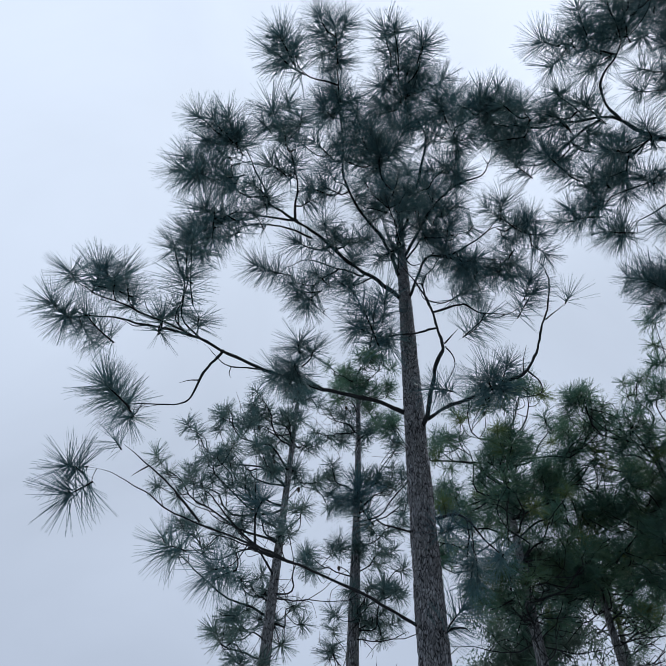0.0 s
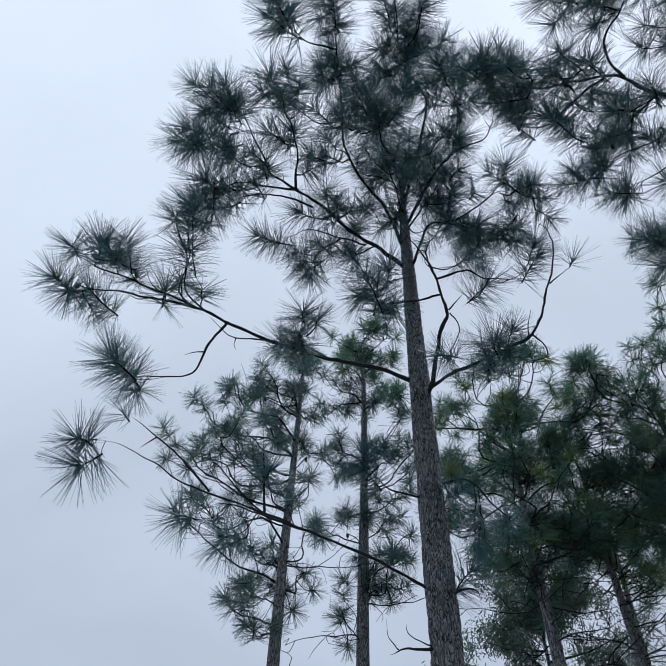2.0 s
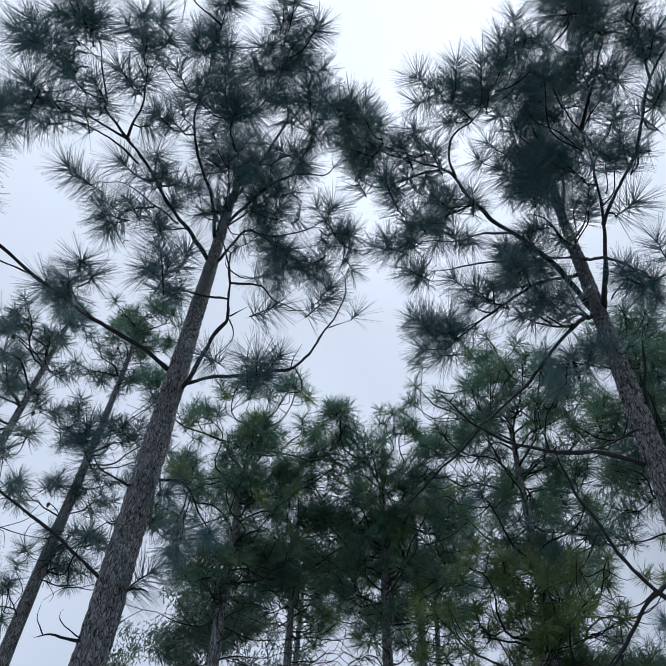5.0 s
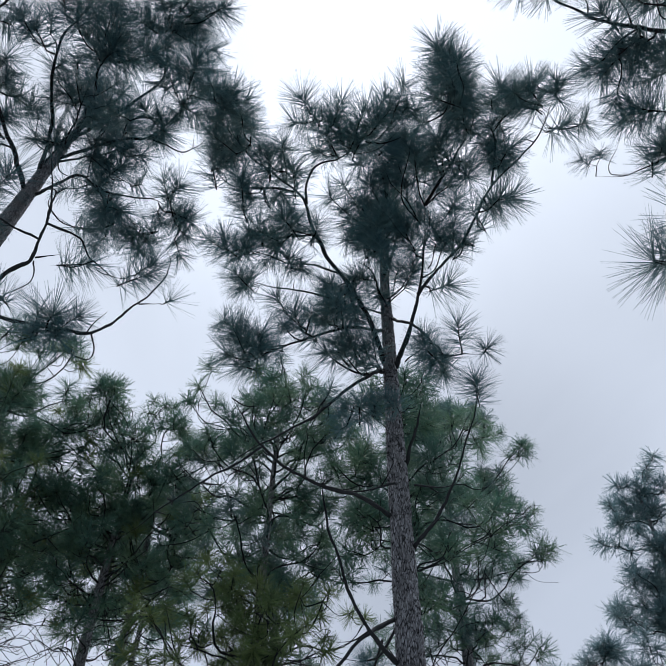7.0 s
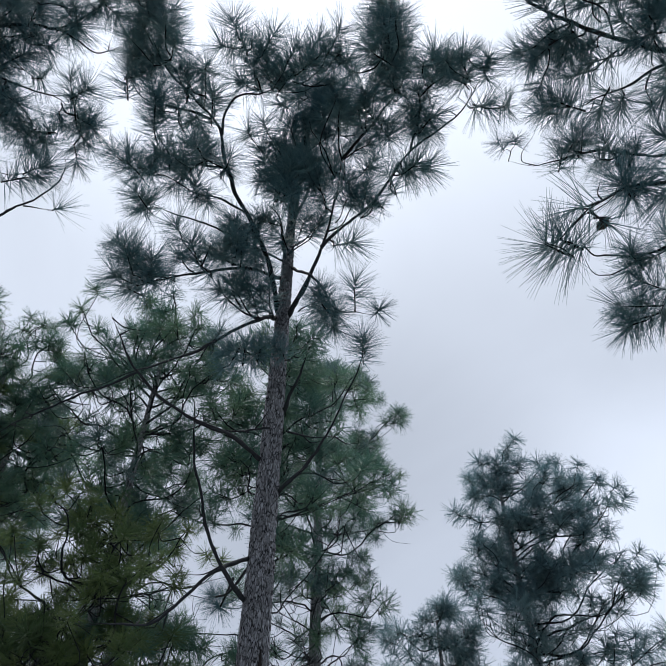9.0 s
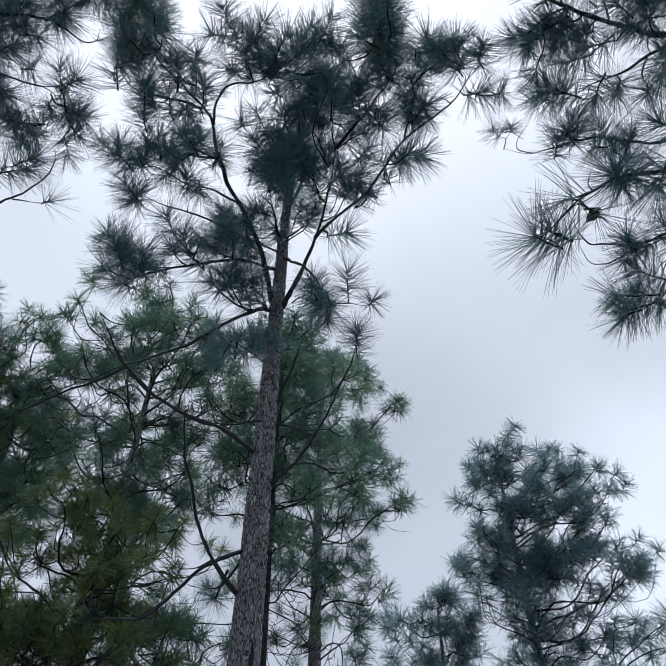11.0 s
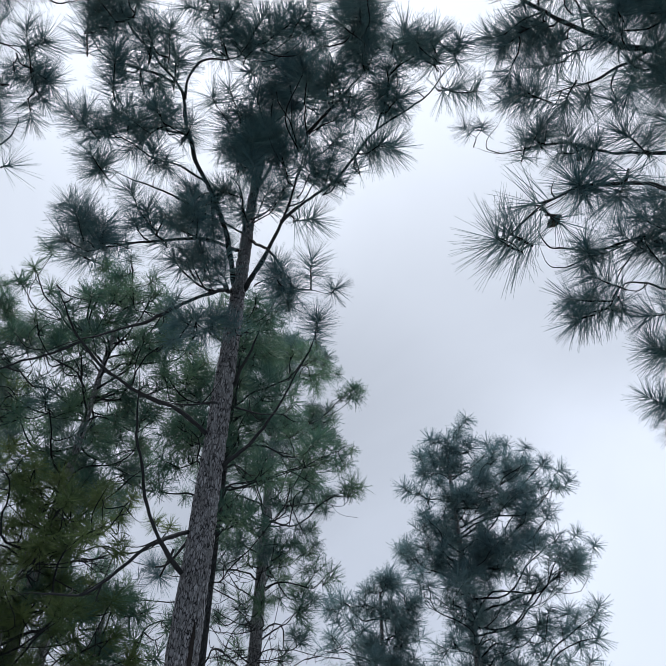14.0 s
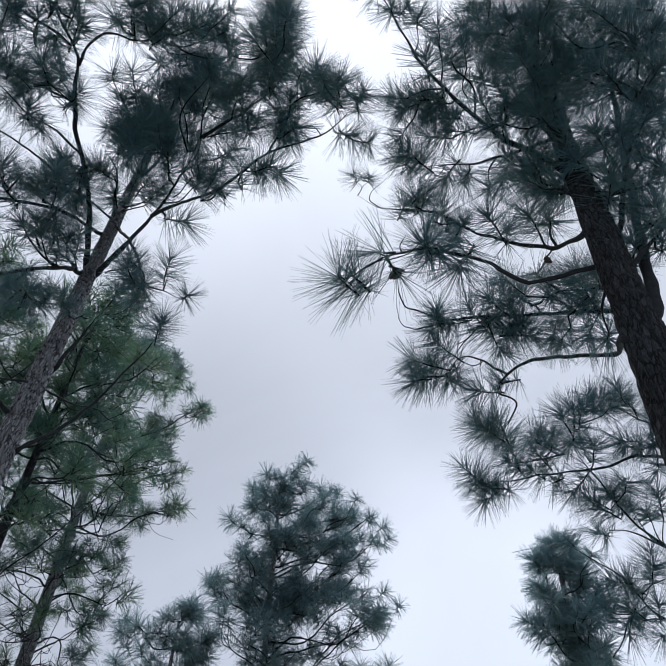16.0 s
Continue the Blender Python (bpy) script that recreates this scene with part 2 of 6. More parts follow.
def tube(bm, line, radii, sides, rough=0.0, seed=0.0):
    """A closed tapered tube along the line."""
    rings = []
    side = None
    for n, p in enumerate(line):
        way = (line[min(n + 1, len(line) - 1)] - line[max(n - 1, 0)]).normalized()
        if side is None:
            side = way.orthogonal().normalized()
        side = (side - way * side.dot(way)).normalized()
        other = way.cross(side)
        ring = []
        for k in range(sides):
            a = 2 * math.pi * k / sides
            out = side * math.cos(a) + other * math.sin(a)
            r = radii[n]
            if rough:
                r *= 1 + rough * noise.noise(Vector((3 * math.cos(a) + seed, 3 * math.sin(a), p.z * 2.2)))
            ring.append(bm.verts.new(p + out * r))
        rings.append(ring)
    for n in range(len(rings) - 1):
        for k in range(sides):
            q = (k + 1) % sides
            bm.faces.new((rings[n][k], rings[n][q], rings[n + 1][q], rings[n + 1][k])).smooth = True
    bm.faces.new(rings[0][::-1])
    bm.faces.new(rings[-1])


def part(name, data, parent, label="", m=None):
    ob = new(name, data)
    ob.parent = parent
    if m is not None:
        ob.matrix_local = m
    return tagged(ob, label) if label else ob


def tuft_mesh(rng, shoots, length, thick, mat, spread=(10, 82), back=30, blades=False):
    """Shoots (bundles, length, lean, turn) that grow from one foot along +z, each with bundles of three long needles all round it,
    spread like a brush; the tip of an upright shoot is the origin. blades: far needles, as slim two-sided blades."""
    verts, faces, woody = [], [], []

    def stalk(line, radii, wood=False):
        first = len(verts)
        for n, p in enumerate(line):
            way = (line[min(n + 1, len(line) - 1)] - line[max(n - 1, 0)]).normalized()
            side = way.orthogonal().normalized()
            other = way.cross(side)
            if n == len(line) - 1:
                verts.append(p)
            else:
                for k in range(3):
                    a = 2.0944 * k
                    verts.append(p + (side * math.cos(a) + other * math.sin(a)) * radii[n])
        for n in range(len(line) - 2):
            for k in range(3):
                q = (k + 1) % 3
                faces.append((first + 3 * n + k, first + 3 * n + q, first + 3 * n + 3 + q, first + 3 * n + 3 + k))
                woody.append(wood)
        tip, base = len(verts) - 1, first + 3 * (len(line) - 2)
        for k in range(3):
            faces.append((base + k, base + (k + 1) % 3, tip))
            woody.append(wood)

    def blade(foot, tip):
        side = (tip - foot).cross(Vector((rng.uniform(-1, 1), rng.uniform(-1, 1), rng.uniform(-1, 1)))).normalized() * thick
        first = len(verts)
        verts.extend((foot + side, foot - side, tip - side * 0.45, tip + side * 0.45))
        faces.append((first, first + 1, first + 2, first + 3))
        woody.append(False)

    def needle(foot, tip):
        side = (tip - foot).orthogonal().normalized() * thick
        other = (tip - foot).normalized().cross(side)
        ring = (side, other * 0.866 - side * 0.5, -other * 0.866 - side * 0.5)
        first = len(verts)
        verts.extend([foot + r for r in ring] + [tip + r * 0.3 for r in ring])
        for k in range(3):
            q = (k + 1) % 3
            faces.append((first + k, first + q, first + 3 + q, first + 3 + k))
            woody.append(False)

    for bundles, shoot, tilt, turn in shoots:
        m = Matrix.Translation((0, 0, -shoot)) @ Matrix.Rotation(turn, 3, "Z").to_4x4() @ Matrix.Rotation(radians(tilt), 3, "Y").to_4x4() @ Matrix.Translation((0, 0, shoot))
        stalk([m @ Vector((0, 0, -shoot - 0.01)), m @ Vector((0.01, 0, -shoot * 0.5)), m @ Vector((0, 0, 0.02))], [0.008, 0.007, 0.005], True)
        for n in range(bundles):
            s = rng.random() ** 1.2
            foot = Vector((0, 0, -shoot * s))
            turned = 2.39996 * n + rng.uniform(-0.35, 0.35)
            leaned = math.acos(rng.uniform(math.cos(radians(spread[1])), math.cos(radians(spread[0])))) + radians(back) * s
            long = length * rng.uniform(0.93, 1.05) * (1 - 0.12 * s)
            bow = rng.uniform(-0.03, 0.16) * long
            for k in range(3):
                a, lean = turned + rng.uniform(-0.16, 0.16) / max(0.3, math.sin(leaned)), leaned + rng.uniform(-0.13, 0.13)
                way = Vector((math.cos(a) * math.sin(lean), math.sin(a) * math.sin(lean), math.cos(lean)))
                fall = Vector((math.cos(a) * 0.5, math.sin(a) * 0.5, -0.7)) * bow
                l = long * rng.uniform(0.96, 1.03)
                (blade if blades else needle)(m @ foot, m @ (foot + way * l + fall))
    me = bpy.data.meshes.new("needle_tuft")
    me.from_pydata([tuple(v) for v in verts], [], faces)
    me.materials.append(mat)
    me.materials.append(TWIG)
    for f, wood in zip(me.polygons, woody):
        f.material_index = int(wood)
    me.update()
    SHOOTS[me.name] = shoots[0][1]
    return me


SHOOTS = {}           # the length of each tuft's shoot
rng = random.Random(7)
TUFTS_NEAR = [tuft_mesh(rng, [(n, s, 0, 0)], l, 0.0022, NEEDLE, spread=(4, wide), back=b) for n, l, s, wide, b in (
    (62, 0.28, 0.20, 72, 40), (66, 0.27, 0.28, 64, 44), (56, 0.28, 0.16, 80, 36), (70, 0.27, 0.34, 60, 46),
    (52, 0.26, 0.10, 92, 30), (60, 0.28, 0.24, 70, 42), (54, 0.26, 0.12, 86, 34))]
TUFTS_FAN = [tuft_mesh(rng, [(58, 0.14, 0, 0)], 0.28, 0.0017, NEEDLE, spread=(6, 84), back=40)]
TUFTS_SPARSE = [tuft_mesh(rng, [(n, s, 0, 0)], 0.29, 0.0019, NEEDLE, spread=(6, 62), back=20) for n, s in ((15, 0.06), (18, 0.10))]


def balls(mat, kinds, shoots=1, lean=(25, 50)):
    """Far tufts: round brushes at the end of one short shoot, or of a few side by side."""
    return [tuft_mesh(rng, [(n, s, rng.uniform(*lean) if k else 8, 6.283 * k / max(1, shoots - 1) + rng.uniform(-0.4, 0.4)) for k in range(shoots)], l, 0.0034, mat, spread=(4, wide), back=36, blades=True)
            for n, l, s, wide in kinds]


ROUND = ((56, 0.26, 0.14, 94), (60, 0.27, 0.18, 86), (52, 0.25, 0.12, 100), (60, 0.26, 0.22, 82))
BUSHY = ((24, 0.28, 0.26, 80), (27, 0.27, 0.30, 74), (23, 0.28, 0.22, 86))
BALLS_BLUE, BALLS_GREEN, BALLS_YOUNG = balls(NEEDLE_BLUE, ROUND), balls(NEEDLE_FAR, ROUND), balls(NEEDLE_YOUNG, ROUND)
BALLS_DUSK = balls(NEEDLE_DUSK, ROUND)
BUSHES_BLUE, BUSHES_GREEN = balls(NEEDLE_BLUE, BUSHY, 3), balls(NEEDLE_FAR, BUSHY, 3)
MIXED_GREEN, MIXED_BLUE = BALLS_GREEN + BUSHES_GREEN[:2] + BALLS_DUSK[:2], BALLS_BLUE + BUSHES_BLUE[:2]
STAND_GREEN = BALLS_GREEN + BUSHES_GREEN + BALLS_YOUNG[:1]


def aim(way):
    """The turn that brings +z onto way."""
    return Vector(way).to_track_quat("Z", "Y").to_matrix().to_4x4()


def plan_tuft(tip, way, rng, kinds, size):
    """A tuft whose shoot ends at tip: its place, and the heel of its shoot, where the twig meets it."""
    way = (way.normalized() + Vector((0, 0, 0.45))).normalized()
    kind, scale = rng.choice(kinds), size * rng.uniform(0.85, 1.12)
    m = Matrix.Translation(tip) @ aim(way) @ Matrix.Rotation(rng.uniform(0, 6.28), 4, "Z") @ Matrix.Scale(scale, 4)
    return (kind, m), tip - way * SHOOTS[kind.name] * scale


def trunk_part(tree, lean, height, radius, rng, sides=14, step=0.3, mat=BARK, plates=0.0, sway=0.05, taper=1.15):
    """The trunk from the ground to the top; returns its centre line as a function of the height."""
    wave = [rng.uniform(0, 6.28) for _ in range(4)]

    def centre(z):
        s = z / height
        return Vector((lean[0] * s + sway * (math.sin(0.5 * z + wave[0]) - math.sin(wave[0])), lean[1] * s + sway * (math.sin(0.45 * z + wave[1]) - math.sin(wave[1])), z))

    def girth(z):
        return radius * (1 - 0.76 * (z / height) ** taper) * (1 + 0.5 * math.exp(-z / 0.35))

    count = int(height / step)
    zs = [-0.15] + [height * k / count for k in range(count + 1)]
    bm = bmesh.new()
    tube(bm, [centre(z) for z in zs], [girth(max(0, z)) for z in zs], sides, rough=0.10, seed=wave[2])
    if plates:
        for v in bm.verts:
            axis = centre(v.co.z)
            out = Vector((v.co.x - axis.x, v.co.y - axis.y, 0))
            near, _ = noise.voronoi(Vector((v.co.x * 40, v.co.y * 40, v.co.z * 9)) + 0.7 * noise.noise_vector(v.co * 14))
            v.co += out.normalized() * plates * (min(1.0, 3.5 * (near[1] - near[0])) - 0.6)
    part("trunk", mesh_of("trunk", bm, [mat]), tree)
    return centre, girth


def bough(tree, centre, start_z, end, tufts, seed, kinds, spread=0.42, size=1.0, twigs=2):
    """A crooked limb from the trunk at start_z to its end, forking near it into twigs, each with a tuft."""
    rng = random.Random(seed)
    start, end = centre(start_z), Vector(end)
    way = end - start
    long = way.length
    side = way.cross(Vector((rng.uniform(-1, 1), rng.uniform(-1, 1), rng.uniform(-1, 1)))) * 0.16
    line = bend([start, start + way * 0.35 + side - Vector((0, 0, 0.06 * long)), start + way * 0.7 - side * 0.6 - Vector((0, 0, 0.09 * long)), end], 4)
    for n in range(1, len(line) - 1):
        line[n] = line[n] + 0.05 * noise.noise_vector(line[n] * 2.7) + 0.025 * noise.noise_vector(line[n] * 7.0)
    last = len(line) - 1
    thick = 0.010 + 0.005 * long
    bm = bmesh.new()
    tube(bm, line, [thick * (1 - 0.65 * n / last) for n in range(last + 1)], 5)

    def twig(foot, tip, r):
        way = tip - foot
        bow = way.cross(Vector((rng.uniform(-1, 1), rng.uniform(-1, 1), rng.uniform(-1, 1)))) * 0.3 - Vector((0, 0, 0.12 * way.length))
        path = bend([foot, foot + way * 0.5 + bow, tip], 3)
        tube(bm, path, [r * (1 - 0.35 * k / (len(path) - 1)) for k in range(len(path))], 3)
        return path[-1] - path[-3]

    top, heel = plan_tuft(end, line[-1] - line[-3], rng, kinds, size)
    spots = [top]
    twig(line[-3], heel, 0.008)
    for k in range(tufts - 1):
        a, h = rng.uniform(0, 6.28), rng.uniform(-0.75, 0.75)
        tip = end - way.normalized() * spread * 0.35 + Vector((math.cos(a), math.sin(a), h)) * spread * rng.uniform(0.55, 1.1)
        foot = line[rng.randrange(last // 2, last)]
        if k % 3 == 2:                             # one in three grows nearer the trunk
            foot = line[rng.randrange(last // 4, 2 * last // 3)]
            tip = foot + Vector((math.cos(a), math.sin(a), h)) * spread * rng.uniform(0.5, 0.9)
        tuft, heel = plan_tuft(tip, tip - foot, rng, kinds, size)
        twig(foot, heel, 0.008)
        spots.append(tuft)
    for k in range(twigs):
        foot = line[rng.randrange(last // 4, last)]
        twig(foot, foot + Vector((rng.uniform(-1, 1), rng.uniform(-1, 1), rng.uniform(-0.5, 0.7))) * rng.uniform(0.25, 0.55), 0.005)
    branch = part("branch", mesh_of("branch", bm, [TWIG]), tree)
    for kind, m in spots:
        part("needle_tuft", kind, branch, m=m)


def pine(foot, height, radius, crown_base, reach, limbs, seed, label, kinds=BALLS_GREEN, lean=(0, 0), tufts=4, bare=8, group="pines further off", full=0.35, size=1.0, spread=0.42, low=1.0, bark=BARK_FAR):
    """A whole pine grown from its proportions. Limbs rise to the outline of the crown, which is widest at the fraction full of its
    height, fork there and carry their tufts at the ends, the lowest limbs a fraction low of them; dead bare limbs stand below."""
    rng = random.Random(seed)
    tree = tagged(new("pine_tree"), label, "pine tree", group)
    tree.location = (foot[0], foot[1], 0)
    centre, girth = trunk_part(tree, lean, height - 0.5, radius, rng, sides=12, step=0.4, mat=bark)
    turn = rng.uniform(0, 6.28)
    for w in range(limbs):
        s = (w + 0.5) / limbs                      # where the limb ends, from the crown's foot to its top
        turn += 2.4 + rng.uniform(-0.3, 0.3)
        wide = math.sin(math.pi / 2 * min(1, (s + 0.25) / (full + 0.25))) if s < full else math.cos(math.pi / 2 * ((s - full) / (1.04 - full)) ** 2.2)
        long = reach * max(0.08, wide) * (rng.uniform(0.35, 0.7) if rng.random() < 0.3 else rng.uniform(0.75, 1.1))
        end_z = crown_base + (height - crown_base) * s + rng.uniform(-0.3, 0.2)
        start_z = max(crown_base * 0.85, end_z - (0.05 + 0.65 * s) * long - rng.uniform(0.0, 0.35))
        start_z = min(start_z, height - 0.55)
        start = centre(start_z)
        end = Vector((start.x + math.cos(turn) * long, start.y + math.sin(turn) * long, end_z))
        bough(tree, centre, start_z, end, max(1, round(tufts * (low + (1 - low) * min(1, s / 0.5)))), seed * 1000 + w, kinds, spread, size)
    for w in range(bare):
        z = rng.uniform(max(1.8, crown_base - 2.8), crown_base + 0.6)
        a = rng.uniform(0, 6.28)
        start = centre(z)
        out = Vector((math.cos(a), math.sin(a), rng.uniform(-0.15, 0.35)))
        bm = bmesh.new()
        line = bend([start, start + out * 0.5 + Vector((0, 0, rng.uniform(-0.2, 0.1))), start + out * rng.uniform(0.7, 1.7) + Vector((0, 0, rng.uniform(-0.3, 0.3)))], 5)
        line = [line[0]] + [p + 0.06 * noise.noise_vector(p * 4.0) for p in line[1:]]
        tube(bm, line, [0.012 * (1 - 0.7 * n / (len(line) - 1)) for n in range(len(line))], 4)
        for j in range(8):
            p = line[rng.randrange(2, len(line))]
            tip = p + Vector((rng.uniform(-1, 1), rng.uniform(-1, 1), rng.uniform(-0.7, 0.7))) * 0.4
            tube(bm, bend([p, p.lerp(tip, 0.5) + Vector((rng.uniform(-0.12, 0.12), 0, rng.uniform(-0.12, 0.12))), tip], 2), [0.006, 0.006, 0.005, 0.004, 0.003], 3)
        part("dead_branch", mesh_of("dead_branch", bm, [TWIG]), tree)
    return tree, centre


def broadleaf(foot, height, radius, spread, seed, label):
    """A small-leaved tree: forked limbs with thousands of leaves in uneven clumps."""
    rng = random.Random(seed)
    tree = tagged(new("broadleaf_tree"), label, "tree", "")
    tree.location = (foot[0], foot[1], 0)
    centre, girth = trunk_part(tree, (0, 0), height * 0.8, radius, rng, sides=10, step=0.5, mat=BARK_FAR)
    for w in range(22):
        a = 2.4 * w
        z = height * (0.45 + 0.5 * w / 22)
        start = centre(min(z - 0.5, height * 0.78))
        end = start + Vector((math.cos(a), math.sin(a), 0)) * spread * rng.uniform(0.5, 1.0) * (1.15 - 0.6 * w / 22) + Vector((0, 0, rng.uniform(0.4, 0.9)))
        line = bend([start, start.lerp(end, 0.5) + Vector((0, 0, -0.1)), end], 4)
        bm = bmesh.new()
        tube(bm, line, [0.03 * (1 - 0.8 * n / (len(line) - 1)) for n in range(len(line))], 4)
        branch = part("branch", mesh_of("branch", bm, [TWIG]), tree)
        verts, faces = [], []
        for c in range(16):
            heart = line[rng.randrange(3, len(line))] + Vector((rng.gauss(0, 0.24), rng.gauss(0, 0.24), rng.gauss(0, 0.18)))
            for k in range(90):
                p = heart + Vector((rng.gauss(0, 0.10), rng.gauss(0, 0.10), rng.gauss(0, 0.12)))
                way = Vector((rng.uniform(-1, 1), rng.uniform(-1, 1), rng.uniform(-1.6, 0.2))).normalized()
                side = way.orthogonal().normalized() * 0.017
                n = len(verts)
                verts += [p, p + way * 0.045 + side, p + way * 0.12, p + way * 0.045 - side, p + way * 0.045 + way.cross(side) * 0.35]
                faces += [(n, n + 1, n + 4), (n + 1, n + 2, n + 4), (n + 2, n + 3, n + 4), (n + 3, n, n + 4)]
        me = bpy.data.meshes.new("leaves")
        me.from_pydata([tuple(v) for v in verts], [], faces)
        me.materials.append(LEAF)
        tagged(part("leaves", me, branch), kind="stuff")
    return tree


STEMS = {}            # the centre line and girth of each near trunk


def near_pine(foot, height, lean, radius, seed, label, bark=BARK, taper=1.5):
    """A tree with its trunk alone; limb() adds the limbs."""
    tree = tagged(new("pine_tree"), label, "pine tree", "near pines")
    tree.location = (foot[0], foot[1], 0)
    stem = trunk_part(tree, lean, height, radius, random.Random(seed), sides=52, step=0.03, mat=bark, plates=0.012, sway=0.012, taper=taper)
    STEMS[tree.name] = stem
    return tree


def limb(tree, radius, points, tips, size=1.1, twigs=1, fill=0.5, kinds=TUFTS_NEAR):
    """One limb through the points, thinning to its end, with a crooked twig to the tuft at each tip, a few bare twigs, and some
    smaller tufts beside the given ones (fill)."""
    rng = random.Random(round(1000 * (points[0][2] + 3 * points[-1][0] + len(tips))))
    centre, girth = STEMS[tree.name]
    points = [Vector(p) for p in points]
    root = centre(points[0].z) - points[0]
    if root.length < 0.3:                          # a limb of the trunk starts inside it and leaves at its flank
        points[0] += root
        if (points[1] - centre(points[1].z)).length < 0.3:
            points[1] += root
    else:                                          # a side limb is thinner than the limb that it leaves
        radius *= 0.72
    line = bend(points, 6)
    for n in range(1, len(line) - 1):
        line[n] = line[n] + 0.022 * noise.noise_vector(line[n] * 4.0) + 0.008 * noise.noise_vector(line[n] * 13.0)
    last = len(line) - 1
    thick = [radius * (0.22 + 0.78 * (1 - n / last) ** 1.3 + (0.22 * math.exp(-(line[n] - line[0]).length / 0.12) if radius > 0.017 else 0)) for n in range(last + 1)]
    thick = [r * (1 + 0.30 * noise.noise(line[n] * 11.0)) for n, r in enumerate(thick)]
    thick = [r * min(1.0, 0.12 + 4.4 * (1 - n / last)) for n, r in enumerate(thick)]      # the end runs out thin
    bm = bmesh.new()
    tube(bm, line, thick, 9 if radius > 0.02 else 6, rough=0.25)
    spots = []

    def twig(foot, tip, r, thin=0.4):
        way = tip - foot
        sag = way.cross(Vector((rng.uniform(-1, 1), rng.uniform(-1, 1), rng.uniform(-1, 1)))) * 0.18 - Vector((0, 0, 0.10 * way.length))
        path = bend([foot, foot + way * 0.5 + sag, tip], 4)
        tube(bm, path, [r * (1 - thin * k / (len(path) - 1)) for k in range(len(path))], 4)
        return (path[-1] - path[-3]).normalized()

    forks = []                                     # points of the twigs so far, from which further twigs may fork
    for tip in sorted((Vector(p) for p in tips), key=lambda p: min((q - p).length for q in line)):
        n = min(range(last + 1), key=lambda k: (line[k] - tip).length)
        gap = (line[n] - tip).length
        back = int(0.7 * gap / max(0.02, (line[last] - line[0]).length / last))
        foot = line[max(0, n - back)]
        near = min(forks, key=lambda q: (q - tip).length) if forks else foot
        if (near - tip).length < 0.8 * gap:
            foot = near
        tuft, heel = plan_tuft(tip, tip - foot if (tip - foot).length > 0.06 else line[last] - line[last - 2], rng, kinds, size)
        spots.append(tuft)
        if (heel - foot).length > 0.04:
            twig(foot, heel, min(0.013, 0.6 * thick[n] + 0.003))
            forks += [foot.lerp(heel, 0.35), foot.lerp(heel, 0.6)]
        for k in range(int(fill + rng.random())):
            other = tip + Vector((rng.uniform(-0.22, 0.22), rng.uniform(-0.22, 0.22), rng.uniform(-0.2, 0.15)))
            tuft, heel = plan_tuft(other, other - foot, rng, kinds, size * 0.85)
            twig(foot.lerp(tip, 0.3), heel, 0.009)
            spots.append(tuft)
    for k in range(twigs):
        n = rng.randrange(last // 4, last)
        way = Vector((rng.uniform(-1, 1), rng.uniform(-1, 1), rng.uniform(-0.4, 0.8))).normalized()
        twig(line[n], line[n] + way * rng.uniform(0.08, 0.24), 0.007, 0.8)
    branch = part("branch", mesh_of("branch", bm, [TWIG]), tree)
    for kind, m in spots:
        part("needle_tuft", kind, branch, m=m)


def cone_mesh():
    """A closed pine cone: rings of scales that stand proud of a tapered body, the stalk at the origin."""
    bm = bmesh.new()
    rows, sides = 9, 8
    rings = []
    for n in range(rows + 1):
        s = n / rows
        wide = 0.026 * math.sin(math.pi * (0.12 + 0.86 * s)) ** 0.8 * (1.0 - 0.25 * s)
        rings.append([bm.verts.new((math.cos(a) * wide * k, math.sin(a) * wide * k, -0.085 * s))
                      for a, k in ((6.283 * (j + 0.5 * (n % 2)) / sides, 1.18 if (j + n) % 2 else 0.84) for j in range(sides))])
    for n in range(rows):
        for j in range(sides):
            q = (j + 1) % sides
            bm.faces.new((rings[n][j], rings[n][q], rings[n + 1][q], rings[n + 1][j]))
    bm.faces.new(rings[0])
    bm.faces.new(rings[-1][::-1])
    return mesh_of("pine_cone", bm, [CONE])


CONES = cone_mesh()


def cone(tree, start, place, size=1.0):
    """A cone at place that hangs from a short crooked twig."""
    start, place = Vector(start), Vector(place)
    rng = random.Random(round(1000 * place.z))
    middle = start.lerp(place, 0.5) + Vector((rng.uniform(-0.06, 0.06), rng.uniform(-0.06, 0.06), 0.05))
    line = bend([start, middle, place], 4)
    bm = bmesh.new()
    tube(bm, line, [0.007] * len(line), 4)
    twig = part("twig", mesh_of("twig", bm, [TWIG]), tree)
    m = Matrix.Translation(place) @ Matrix.Rotation(rng.uniform(-0.9, 0.9), 4, "X") @ Matrix.Scale(size, 4)
    part("pine_cone", CONES, twig, "closed brown pine cone", m)


